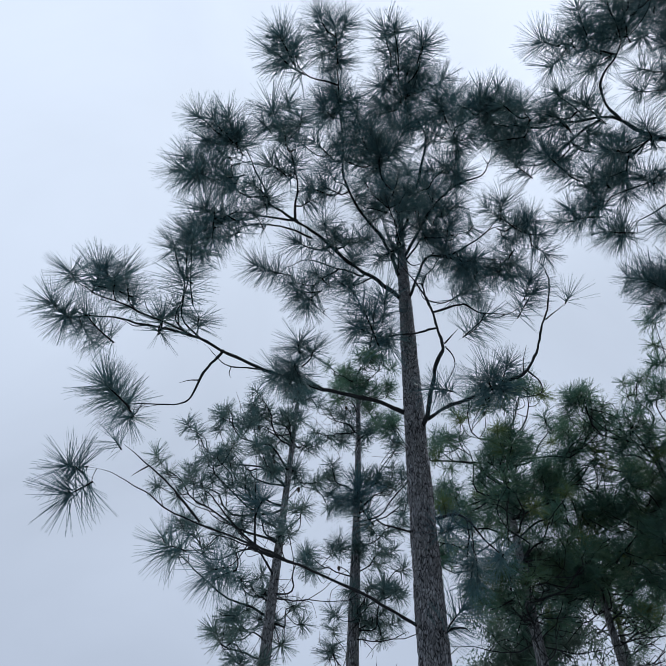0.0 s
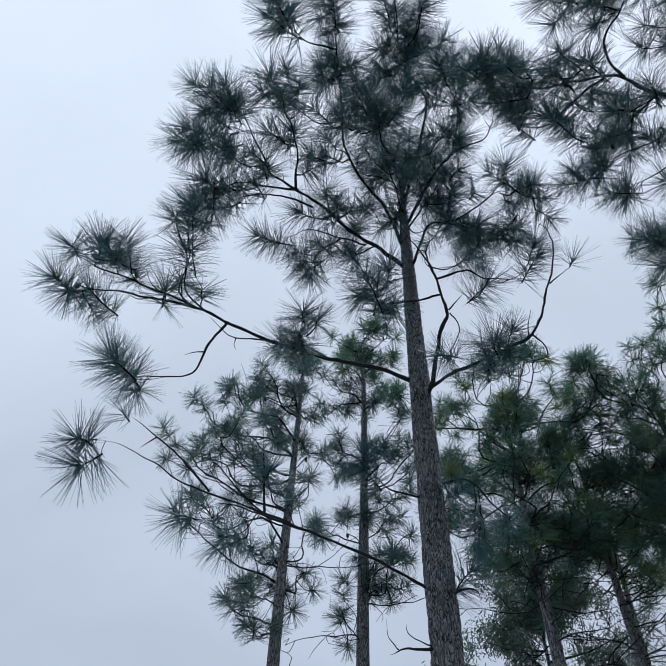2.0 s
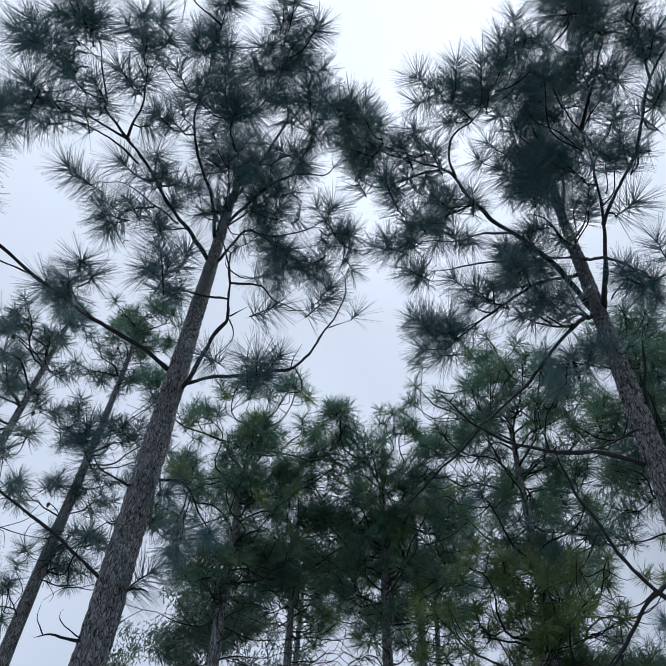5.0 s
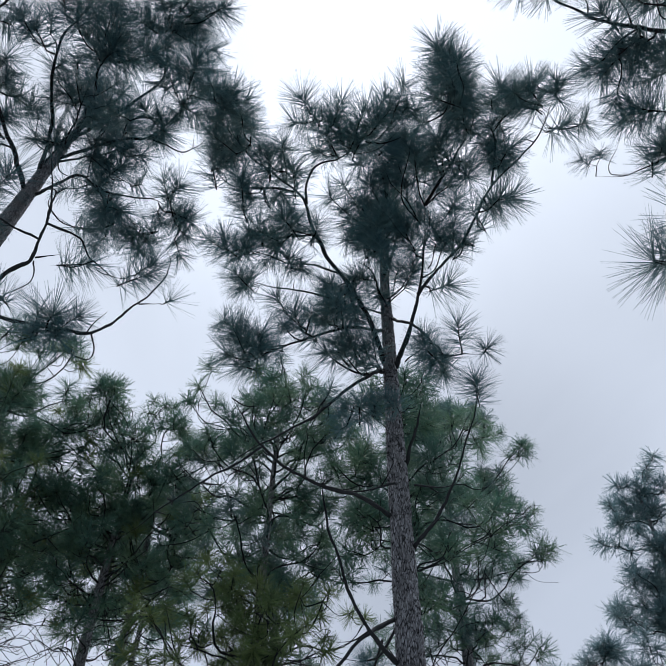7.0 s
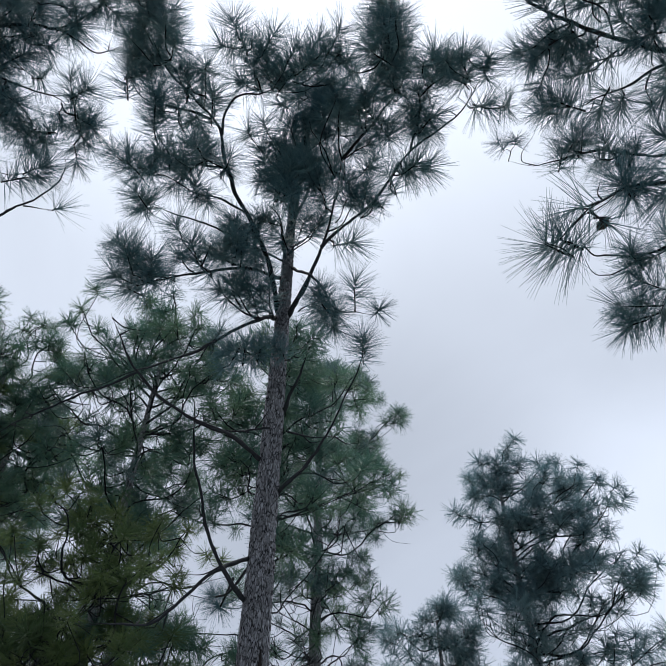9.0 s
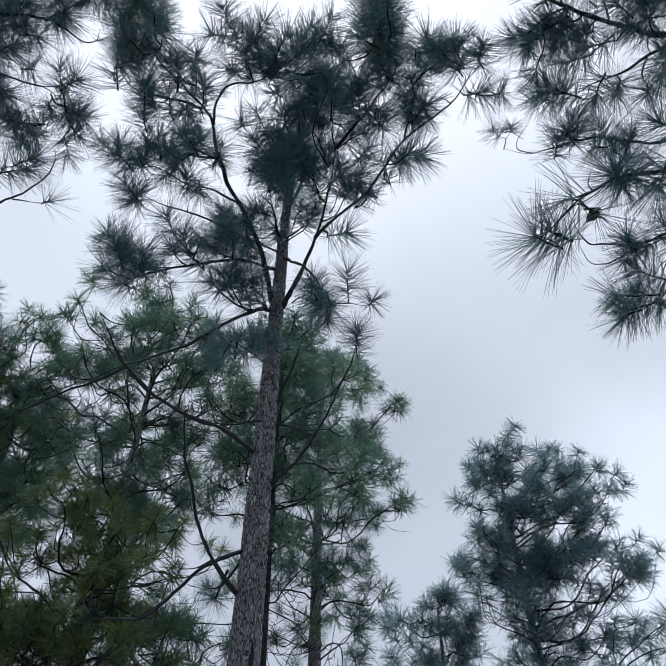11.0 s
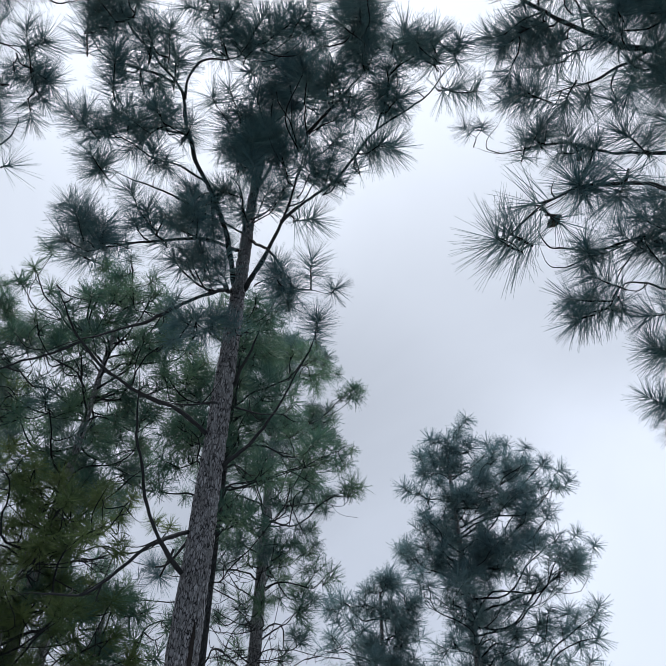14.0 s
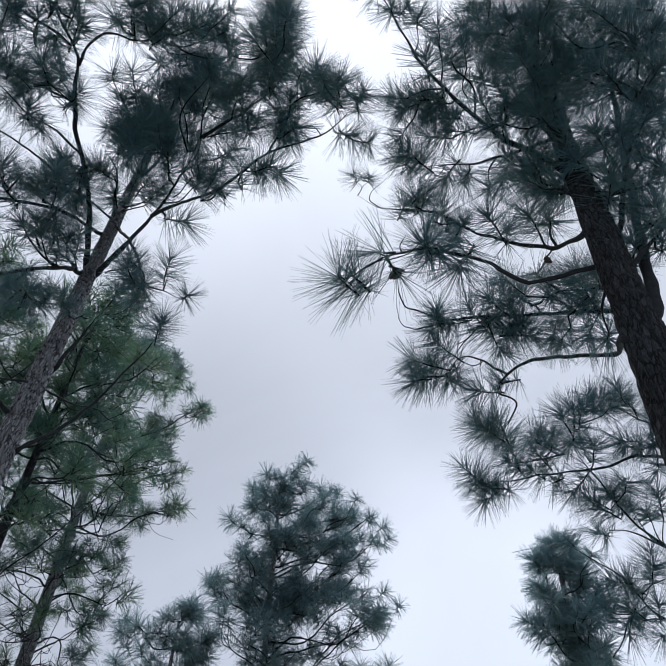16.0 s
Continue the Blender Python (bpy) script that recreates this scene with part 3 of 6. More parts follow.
def scar(tree, low, high, azimuth, wide):
    """A dark healed wound in the bark: a narrow lens of charred wood between two heights."""
    centre, girth = STEMS[tree.name]
    bm = bmesh.new()
    rows = 14
    outer = []
    for n in range(rows + 1):
        z = low + (high - low) * n / rows
        half = wide * max(0.12, math.sin(math.pi * n / rows) ** 0.5) * (1 + 0.25 * noise.noise(Vector((0, 0, z * 14))))
        row = []
        for k, (side, lift) in enumerate(((-1, -0.01), (-0.7, 0.009), (0, 0.004), (0.7, 0.009), (1, -0.01))):
            a = azimuth + side * half / girth(z)
            r = girth(z) * 1.02 + lift
            row.append(bm.verts.new(centre(z) + Vector((math.cos(a) * r, math.sin(a) * r, 0))))
        outer.append(row)
    for n in range(rows):
        for k in range(4):
            bm.faces.new((outer[n][k], outer[n][k + 1], outer[n + 1][k + 1], outer[n + 1][k])).smooth = True
    part("bark_scar", mesh_of("bark_scar", bm, [CHARRED]), tree, "dark charred scar in the bark")


# ---- the near pines, limb by limb (metres from the tree's foot; each limb with the tips of its shoots) ----
pine_a = near_pine((0.72, 5.31), 10.0, (0.12, 0.00), 0.132, 1, "tall slender pine with grey plated bark and long drooping tufts", taper=2.7)
limb(pine_a, 0.0275, [(0.07, 0.00, 6.16), (-0.01, 0.01, 6.14), (-0.39, -0.27, 6.07), (-0.92, -0.33, 6.15), (-1.53, -0.51, 6.24), (-1.88, -1.01, 6.01), (-2.22, -1.31, 5.96), (-2.48, -1.54, 5.92), (-2.79, -1.77, 5.84), (-2.91, -1.88, 5.87)],
     [(-2.86, -1.86, 6.16), (-2.67, -1.86, 6.19), (-2.65, -1.97, 5.89), (-2.93, -2.12, 5.74), (-2.12, -1.94, 6.31), (-2.13, -1.79, 6.13), (-2.27, -1.43, 6.18), (-2.01, -1.48, 5.95), (-2.33, -1.48, 5.93), (-2.08, -1.99, 6.44), (-2.62, -1.59, 6.06)])
limb(pine_a, 0.02, [(-2.12, -1.22, 5.97), (-2.62, -1.52, 5.85), (-2.88, -1.66, 5.75), (-3.02, -1.76, 5.71)],
     [(-3.08, -1.94, 5.57), (-2.99, -1.85, 5.53), (-2.93, -1.65, 5.73)])
limb(pine_a, 0.0209, [(-1.86, -0.98, 6.03), (-1.99, -1.01, 5.74), (-2.08, -0.94, 5.49), (-2.18, -0.93, 5.40), (-2.44, -1.01, 5.31), (-2.58, -1.05, 5.28)],
     [(-2.61, -1.48, 5.10), (-2.73, -1.09, 5.37), (-2.80, -1.21, 5.43), (-2.63, -0.81, 5.31)], fill=0.2)
limb(pine_a, 0.014, [(-1.53, -0.53, 6.22), (-1.82, -0.72, 6.08), (-1.94, -0.87, 6.05), (-2.04, -1.05, 6.04)],
     [], twigs=1)
limb(pine_a, 0.018, [(-0.92, -0.33, 6.15), (-1.08, -0.59, 6.05), (-1.18, -0.85, 6.03)],
     [(-1.19, -0.96, 5.93), (-1.22, -0.77, 5.79), (-1.12, -1.21, 5.92), (-1.36, -0.77, 5.94)])
limb(pine_a, 0.0165, [(0.05, 0.00, 3.87), (-0.06, 0.01, 3.89), (-0.44, -0.25, 3.97), (-0.78, -0.32, 4.09), (-1.06, -0.40, 4.17), (-1.40, -0.51, 4.25), (-1.74, -0.65, 4.33), (-2.08, -0.75, 4.43), (-2.33, -0.86, 4.55), (-2.56, -0.97, 4.63), (-2.80, -0.98, 4.67)],
     [(-2.90, -1.02, 4.65), (-2.86, -0.92, 4.44)], size=1.2, twigs=3, fill=0)
limb(pine_a, 0.016, [(-1.85, -0.64, 4.39), (-2.11, -0.81, 4.63), (-2.37, -0.93, 4.79), (-2.53, -1.02, 4.88)],
     [(-2.58, -1.04, 4.89)], fill=0, kinds=TUFTS_SPARSE)
limb(pine_a, 0.016, [(-1.09, -0.37, 4.20), (-1.34, -0.42, 4.25), (-1.61, -0.50, 4.32), (-1.85, -0.56, 4.34)],
     [(-2.13, -0.47, 4.27), (-1.78, -0.24, 4.20)], fill=0.3)
limb(pine_a, 0.016, [(-1.40, -0.49, 4.26), (-1.42, -0.63, 4.60), (-1.45, -0.81, 4.94)],
     [(-1.36, -0.71, 4.55)], fill=0)
limb(pine_a, 0.029, [(0.10, 0.00, 8.12), (0.04, 0.01, 8.09), (-0.35, -0.42, 7.92), (-0.67, -0.70, 7.89), (-1.06, -1.13, 7.82), (-1.29, -1.38, 7.72), (-1.50, -1.63, 7.62), (-1.62, -1.90, 7.67), (-1.72, -2.17, 7.72), (-1.87, -2.46, 7.78)],
     [(-1.89, -2.58, 7.74), (-2.01, -2.60, 7.56), (-2.02, -2.26, 7.90), (-1.83, -2.39, 7.73), (-2.07, -2.33, 7.22), (-2.35, -2.13, 7.68), (-2.19, -2.20, 7.12), (-2.02, -2.12, 7.28), (-1.67, -1.99, 7.42), (-2.41, -2.07, 7.52), (-1.94, -1.74, 7.77), (-1.59, -1.67, 7.63), (-0.82, -1.12, 7.74), (-0.97, -1.15, 8.05), (-1.27, -0.96, 7.88), (-0.63, -1.07, 7.82)])
limb(pine_a, 0.02, [(-1.24, -1.36, 7.72), (-1.60, -1.51, 7.57), (-1.84, -1.63, 7.45), (-2.08, -1.61, 7.26)],
     [(-2.03, -1.59, 7.46), (-2.12, -1.85, 7.16), (-2.31, -1.63, 7.08), (-2.02, -1.64, 6.88), (-1.89, -1.47, 7.53), (-2.19, -1.77, 6.97)])
limb(pine_a, 0.02, [(-1.09, -1.11, 7.75), (-1.43, -1.35, 7.64), (-1.73, -1.45, 7.47), (-1.95, -1.41, 7.41)],
     [(-2.06, -1.30, 7.45), (-1.67, -1.61, 7.44)], fill=0.3)
limb(pine_a, 0.0218, [(-1.27, -1.36, 7.71), (-1.24, -1.68, 7.80), (-1.27, -2.00, 7.86), (-1.40, -2.32, 7.89)],
     [(-1.32, -2.53, 8.13), (-1.51, -2.42, 8.23), (-1.15, -2.65, 7.55), (-1.36, -2.36, 7.74), (-1.28, -1.95, 7.95), (-1.54, -2.48, 7.73), (-1.39, -2.04, 7.61), (-1.07, -1.62, 7.73)])
limb(pine_a, 0.018, [(-0.48, -0.49, 7.86), (-0.82, -0.69, 7.76), (-1.16, -0.88, 7.64), (-1.43, -0.90, 7.38)],
     [(-1.70, -1.04, 7.31), (-1.64, -0.92, 7.36)], fill=0.1)
limb(pine_a, 0.016, [(-0.77, -0.68, 7.75), (-1.03, -0.67, 7.49), (-1.05, -0.55, 7.26), (-0.80, -0.44, 7.04)],
     [(-1.23, -0.73, 7.22), (-1.13, -0.44, 7.31), (-1.29, -0.81, 7.31), (-1.05, -0.93, 7.35), (-1.17, -0.61, 7.22)], fill=0.2)
limb(pine_a, 0.016, [(-0.35, -0.42, 7.92), (-0.61, -0.41, 7.79), (-0.77, -0.57, 7.79)],
     [(-0.74, -0.49, 7.86), (-0.92, -0.68, 7.69), (-0.62, -0.61, 8.04)], fill=0.4)
limb(pine_a, 0.02675, [(0.10, 0.00, 8.59), (0.05, 0.01, 8.54), (-0.25, -0.70, 8.37), (-0.52, -1.06, 8.38), (-0.73, -1.50, 8.41), (-0.78, -2.05, 8.58), (-0.81, -2.50, 8.66), (-0.85, -2.94, 8.82)],
     [(-0.87, -3.12, 8.79), (-1.01, -2.98, 8.89), (-0.74, -3.07, 8.89), (-0.80, -2.73, 8.79), (-0.87, -2.36, 8.77), (-0.65, -2.30, 8.74), (-0.97, -2.38, 8.32), (-0.79, -2.31, 8.54), (-1.08, -1.96, 8.43), (-0.84, -1.91, 8.45), (-0.94, -1.46, 8.68), (-0.58, -1.30, 8.47), (-0.98, -1.47, 8.27)])
limb(pine_a, 0.018, [(-0.81, -2.50, 8.66), (-1.12, -2.62, 8.59), (-1.27, -2.81, 8.54)],
     [(-1.30, -2.87, 8.80), (-1.38, -3.13, 8.28), (-1.39, -2.74, 8.63), (-1.50, -2.91, 8.51)])
limb(pine_a, 0.0245, [(0.11, 0.00, 9.17), (-0.06, -0.96, 8.75), (-0.30, -1.61, 8.23), (-0.37, -1.96, 7.96)],
     [(-0.36, -2.13, 7.82), (-0.51, -2.11, 8.05), (-0.20, -2.13, 7.93), (-0.47, -2.18, 8.30), (-0.60, -1.96, 7.96), (-0.20, -1.03, 8.63), (-0.42, -1.02, 8.45), (-0.65, -2.10, 8.16)], size=1.2, fill=1.2)
limb(pine_a, 0.02675, [(0.12, 0.00, 9.59), (0.15, -0.01, 9.50), (0.19, -1.05, 9.02), (0.24, -1.70, 9.01), (-0.00, -2.12, 9.01), (-0.17, -2.36, 9.02)],
     [(-0.32, -2.93, 9.14), (-0.19, -2.77, 9.07), (0.00, -2.57, 9.25), (0.11, -2.39, 9.22), (-0.35, -2.42, 8.86), (-0.13, -2.18, 8.99), (0.12, -2.74, 9.16), (0.23, -2.37, 9.15), (0.00, -2.24, 9.20), (-0.35, -2.08, 9.10), (0.08, -1.87, 9.11), (0.27, -1.99, 9.08), (-0.20, -1.98, 8.73)], fill=1.3)
limb(pine_a, 0.0263, [(0.11, 0.00, 9.06), (0.15, -0.01, 8.99), (0.32, -1.00, 8.50), (0.51, -1.43, 8.37), (0.52, -1.90, 8.39), (0.42, -2.22, 8.45)],
     [(0.43, -2.38, 8.69), (0.47, -2.44, 8.18), (0.24, -2.48, 8.29), (0.16, -2.00, 8.39), (0.37, -1.82, 8.16), (0.34, -1.27, 8.55), (0.44, -2.07, 8.25), (0.21, -1.77, 8.14), (0.17, -1.08, 8.67), (0.61, -1.49, 8.46)], size=1.15, fill=1.3)
limb(pine_a, 0.014, [(0.53, -1.43, 8.37), (0.82, -1.63, 8.30), (0.90, -1.77, 8.36), (0.93, -1.96, 8.45)],
     [(0.83, -2.04, 8.52)], fill=0.2)
limb(pine_a, 0.0209, [(0.10, 0.00, 8.13), (0.15, -0.01, 8.09), (0.25, -0.69, 7.93), (0.51, -0.87, 7.77), (0.71, -1.13, 7.66), (0.91, -1.36, 7.69), (0.99, -1.54, 7.74)],
     [(0.95, -1.67, 7.64), (1.23, -1.28, 7.85), (1.23, -1.46, 7.41), (1.17, -1.12, 7.71), (1.27, -1.54, 7.50), (0.69, -1.20, 7.26), (0.63, -0.91, 7.58)])
limb(pine_a, 0.016, [(0.26, -0.79, 8.25), (0.50, -0.88, 8.15), (0.75, -1.03, 8.07)],
     [(0.79, -1.10, 8.07), (0.53, -1.07, 8.20), (0.42, -0.78, 7.75), (0.81, -0.39, 8.02)])
limb(pine_a, 0.016, [(0.43, -0.79, 7.85), (0.77, -0.98, 7.58), (1.03, -1.14, 7.33)],
     [(1.16, -1.08, 7.36), (0.98, -1.01, 7.22), (0.58, -0.84, 7.51), (0.68, -0.91, 7.19), (0.84, -1.09, 7.26), (0.49, -0.81, 7.97)])
limb(pine_a, 0.0272, [(0.07, 0.00, 5.88), (0.15, -0.01, 5.93), (0.18, -0.45, 5.98), (0.21, -0.80, 6.12), (0.25, -1.01, 6.10), (0.18, -1.15, 6.21), (0.15, -1.21, 6.37), (0.09, -1.25, 6.61), (-0.07, -1.28, 6.91), (-0.21, -1.31, 7.20)],
     [], fill=0)
limb(pine_a, 0.012, [(0.24, -1.10, 6.05), (0.36, -1.26, 6.10)],
     [], twigs=0)
limb(pine_a, 0.01, [(0.25, -1.08, 6.03), (0.33, -0.99, 5.93), (0.30, -0.88, 5.81), (0.20, -0.78, 5.74)],
     [(0.15, -0.72, 5.82)], twigs=0, fill=0)
limb(pine_a, 0.018, [(0.15, -1.21, 6.37), (0.44, -1.27, 6.43), (0.60, -1.22, 6.35), (0.84, -1.22, 6.34), (1.04, -1.30, 6.41)],
     [(0.66, -1.19, 6.34), (1.07, -1.49, 6.54), (1.11, -1.43, 6.48)], fill=0)
limb(pine_a, 0.016, [(0.13, -1.24, 6.40), (0.09, -1.07, 6.98), (0.05, -0.42, 7.63)],
     [(0.51, -1.11, 6.80)], fill=0)
limb(pine_a, 0.018, [(0.18, -1.15, 6.21), (-0.07, -1.21, 6.07), (-0.36, -1.24, 5.99), (-0.51, -1.31, 6.06)],
     [(-0.44, -1.46, 6.04), (-0.61, -1.26, 6.09), (-0.33, -1.43, 6.32), (-0.32, -1.24, 5.89), (-0.56, -1.63, 5.96)], fill=0.2)
limb(pine_a, 0.0218, [(0.07, 0.00, 6.10), (0.15, -0.01, 6.03), (0.34, -0.52, 5.79), (0.54, -0.88, 5.60), (0.69, -1.22, 5.46), (0.83, -1.40, 5.43), (1.00, -1.37, 5.78), (1.15, -1.39, 6.16), (1.27, -1.39, 6.60), (1.24, -1.45, 6.85), (1.15, -1.42, 6.99)],
     [(0.53, -1.30, 5.45), (0.65, -1.24, 5.35), (0.45, -1.21, 5.46)], twigs=1, fill=0.2)
limb(pine_a, 0.01, [(1.15, -1.35, 6.13), (1.34, -1.44, 6.27)],
     [(1.37, -1.49, 6.29)], twigs=0, fill=0, kinds=TUFTS_SPARSE)
limb(pine_a, 0.012, [(0.83, -1.39, 5.44), (0.93, -1.33, 5.38), (0.96, -1.24, 5.32), (0.86, -1.17, 5.34), (0.72, -1.13, 5.35)],
     [], twigs=0)
limb(pine_a, 0.018, [(0.06, 0.00, 4.81), (-0.04, 0.01, 4.76), (-0.36, -0.36, 4.59), (-0.52, -0.54, 4.62)],
     [(-0.58, -0.66, 4.72), (-0.60, -0.61, 4.64)], fill=0)
limb(pine_a, 0.02, [(0.06, 0.00, 4.88), (0.15, -0.01, 4.86), (0.39, -0.13, 4.81), (0.64, 0.13, 4.69), (0.97, 0.36, 4.53)],
     [(0.24, -0.24, 4.61), (0.43, 0.15, 4.51), (0.47, 0.29, 4.36), (0.75, 0.33, 4.63)], fill=0.3)
limb(pine_a, 0.0209, [(0.05, 0.00, 3.87), (0.15, -0.02, 3.84), (0.25, -0.14, 3.81), (0.34, -0.10, 3.79)],
     [(0.31, -0.03, 4.02)], fill=0)
limb(pine_a, 0.02, [(0.12, 0.00, 9.71), (0.15, -0.01, 9.62), (0.10, -0.55, 9.55), (0.07, -0.70, 9.87)],
     [(0.09, -0.75, 9.65), (0.01, -0.55, 9.54), (0.25, -0.51, 9.50), (0.18, -0.71, 10.10), (-0.10, -0.60, 9.80), (0.30, -0.84, 9.51), (-0.24, -1.12, 9.10), (0.33, -0.73, 8.92)])
limb(pine_a, 0.0209, [(0.11, 0.00, 8.78), (0.06, 0.01, 8.68), (-0.09, -0.84, 8.45), (-0.26, -1.39, 8.33)],
     [(-0.36, -1.07, 8.56), (-0.10, -0.92, 8.43), (-0.45, -0.59, 8.54), (-0.24, -0.65, 8.45), (-0.01, -1.53, 8.10), (-0.11, -1.69, 8.28), (-0.54, -1.50, 8.41), (-0.15, -0.65, 8.08), (-0.30, -0.60, 8.06)], fill=0.3)
limb(pine_a, 0.02, [(0.11, 0.00, 8.96), (0.15, -0.01, 8.89), (0.34, -0.77, 8.47), (0.45, -1.15, 8.45)],
     [(0.28, -0.76, 8.45), (0.46, -1.09, 8.46), (0.38, -0.73, 8.35), (0.60, -0.77, 8.49), (0.17, -0.86, 8.53), (0.57, -1.33, 8.15), (0.58, -0.22, 8.71)], fill=0.3)
limb(pine_a, 0.016, [(-0.06, -0.02, 3.39), (-0.26, -0.10, 3.37), (-0.41, -0.07, 3.33)],
     [], twigs=0)
limb(pine_a, 0.007, [(-0.20, -0.10, 3.37), (-0.24, -0.13, 3.45), (-0.26, -0.15, 3.53)],
     [], twigs=0)
limb(pine_a, 0.007, [(-0.34, -0.08, 3.36), (-0.41, -0.11, 3.46), (-0.42, -0.16, 3.57)],
     [], twigs=0)
pine_b = near_pine((4.26, 2.72), 9.6, (-0.05, 0.06), 0.126, 2, "rough-barked pine with dark crooked limbs")
limb(pine_b, 0.03125, [(-0.03, 0.04, 6.54), (-0.07, 0.10, 6.57), (-0.49, -0.07, 6.61), (-0.75, -0.04, 6.89), (-0.97, 0.02, 7.13), (-1.26, 0.05, 7.34), (-1.47, 0.03, 7.50), (-1.68, -0.04, 7.62), (-1.86, 0.02, 7.71), (-2.14, 0.12, 7.83), (-2.31, 0.19, 7.90), (-2.54, 0.24, 8.01), (-2.74, 0.16, 8.09), (-2.85, 0.06, 8.15)],
     [(-2.80, 0.26, 7.69), (-2.77, 0.33, 8.04), (-2.58, -0.11, 7.70), (-2.55, 0.13, 8.31), (-2.89, -0.06, 8.02), (-2.74, -0.13, 8.09), (-2.42, 0.32, 8.00), (-2.06, 0.02, 8.11), (-2.27, 0.00, 7.94), (-1.93, -0.09, 7.88), (-2.21, -0.16, 7.92), (-2.58, 0.50, 8.14), (-2.98, 0.01, 7.97)], size=1.06, fill=0.8)
limb(pine_b, 0.0209, [(-1.82, 0.01, 7.65), (-1.96, 0.16, 7.68), (-2.07, 0.29, 7.69), (-2.23, 0.48, 7.69), (-2.38, 0.56, 7.76), (-2.53, 0.54, 7.87)],
     [(-2.61, 0.47, 7.83), (-2.25, 0.37, 7.73), (-2.09, 0.23, 7.70), (-1.89, 0.19, 7.63), (-2.47, 0.49, 8.00)], size=1.06, fill=1.0)
limb(pine_b, 0.0218, [(-1.64, -0.04, 7.60), (-1.79, -0.15, 7.71), (-1.85, -0.33, 7.80), (-1.74, -0.54, 7.89), (-1.71, -0.71, 7.98), (-1.65, -0.92, 8.12)],
     [(-1.88, -0.89, 8.02), (-1.84, -1.07, 7.94), (-2.00, -1.06, 7.90), (-1.84, -1.26, 7.96), (-1.81, -1.20, 8.40), (-1.76, -1.43, 7.96), (-1.63, -1.44, 8.03), (-1.87, -0.68, 8.11), (-1.75, -0.77, 8.02), (-1.40, -1.03, 8.38)], size=1.06, fill=0.8)
limb(pine_b, 0.014, [(-1.75, -0.54, 7.88), (-1.98, -0.55, 8.00), (-2.27, -0.56, 8.12)],
     [(-2.38, -0.53, 8.22), (-2.19, -0.53, 8.17), (-2.06, -0.62, 7.85), (-1.87, -0.31, 8.14), (-2.04, -0.66, 8.23)], size=1.06, fill=0.8)
limb(pine_b, 0.018, [(-0.97, 0.02, 7.13), (-1.25, 0.15, 7.09), (-1.47, 0.30, 7.01), (-1.78, 0.44, 6.95), (-1.93, 0.66, 6.89)],
     [(-2.15, 0.50, 6.67), (-2.04, 0.72, 7.18), (-1.88, 0.51, 7.04), (-1.61, 0.17, 6.85), (-1.31, 0.24, 7.00)], size=0.94, fill=0.5)
limb(pine_b, 0.018, [(-0.04, 0.05, 7.45), (-0.07, 0.09, 7.39), (-1.05, 0.12, 6.74), (-1.35, 0.31, 6.69), (-1.56, 0.45, 6.65), (-1.71, 0.53, 6.62)],
     [(-1.82, 0.56, 6.60), (-1.99, 0.45, 6.41), (-1.67, 0.73, 6.74)], size=0.94, fill=0)
limb(pine_b, 0.016, [(-1.38, 0.08, 7.43), (-1.62, 0.30, 7.30), (-1.80, 0.44, 7.21), (-1.94, 0.41, 7.28), (-2.10, 0.41, 7.34)],
     [(-2.17, 0.33, 7.20), (-1.89, 0.35, 7.31), (-1.82, 0.40, 7.22), (-1.72, 0.11, 7.17), (-1.88, 0.03, 7.05), (-1.55, 0.22, 7.68), (-1.64, 0.36, 7.14), (-1.43, -0.02, 7.36)], size=1.06, fill=0.9)
limb(pine_b, 0.03125, [(-0.03, 0.04, 6.52), (-0.00, -0.02, 6.50), (-0.32, -0.34, 6.47), (-0.36, -0.47, 6.69), (-0.39, -0.60, 7.02), (-0.43, -0.70, 7.33), (-0.56, -0.83, 7.69), (-0.72, -0.98, 8.05)],
     [(-0.53, -0.95, 7.65), (-0.55, -1.03, 7.26), (-0.33, -1.13, 8.18), (-0.61, -0.77, 8.00), (-0.90, -1.11, 8.33), (-1.10, -0.88, 8.45), (-1.33, -1.21, 7.86), (-0.65, -1.11, 8.17), (-1.09, -0.71, 7.66), (-0.81, -0.67, 7.60)], size=1.06, fill=0.8)
limb(pine_b, 0.0254, [(-0.41, -0.58, 6.90), (-0.42, -0.85, 7.12), (-0.40, -1.14, 7.31), (-0.52, -1.43, 7.45), (-0.65, -1.68, 7.57), (-0.74, -2.05, 7.67), (-0.79, -2.25, 7.70), (-0.85, -2.40, 7.74), (-0.96, -2.54, 7.80), (-1.03, -2.65, 7.84)],
     [(-1.17, -2.71, 7.85), (-1.15, -2.63, 7.68), (-1.02, -2.42, 7.99), (-1.34, -2.45, 7.60), (-0.72, -2.57, 7.77), (-0.72, -1.77, 7.24), (-0.61, -1.65, 7.37), (-0.49, -1.83, 7.47), (-0.58, -1.41, 7.54), (-0.48, -1.13, 7.62), (-0.44, -1.20, 7.29), (-0.25, -0.87, 7.01)], size=1.06, fill=0.7)
limb(pine_b, 0.02, [(-0.67, -1.71, 7.59), (-0.89, -1.88, 7.73), (-1.07, -1.98, 7.83), (-1.11, -2.14, 7.86)],
     [(-1.33, -2.26, 7.80), (-1.35, -2.24, 8.02), (-1.07, -2.30, 8.20), (-1.51, -2.14, 7.53), (-0.94, -1.94, 7.79), (-0.84, -1.82, 7.87), (-0.96, -2.06, 7.56), (-1.23, -1.99, 7.67), (-1.05, -1.84, 7.75)], size=1.06, fill=0.9)
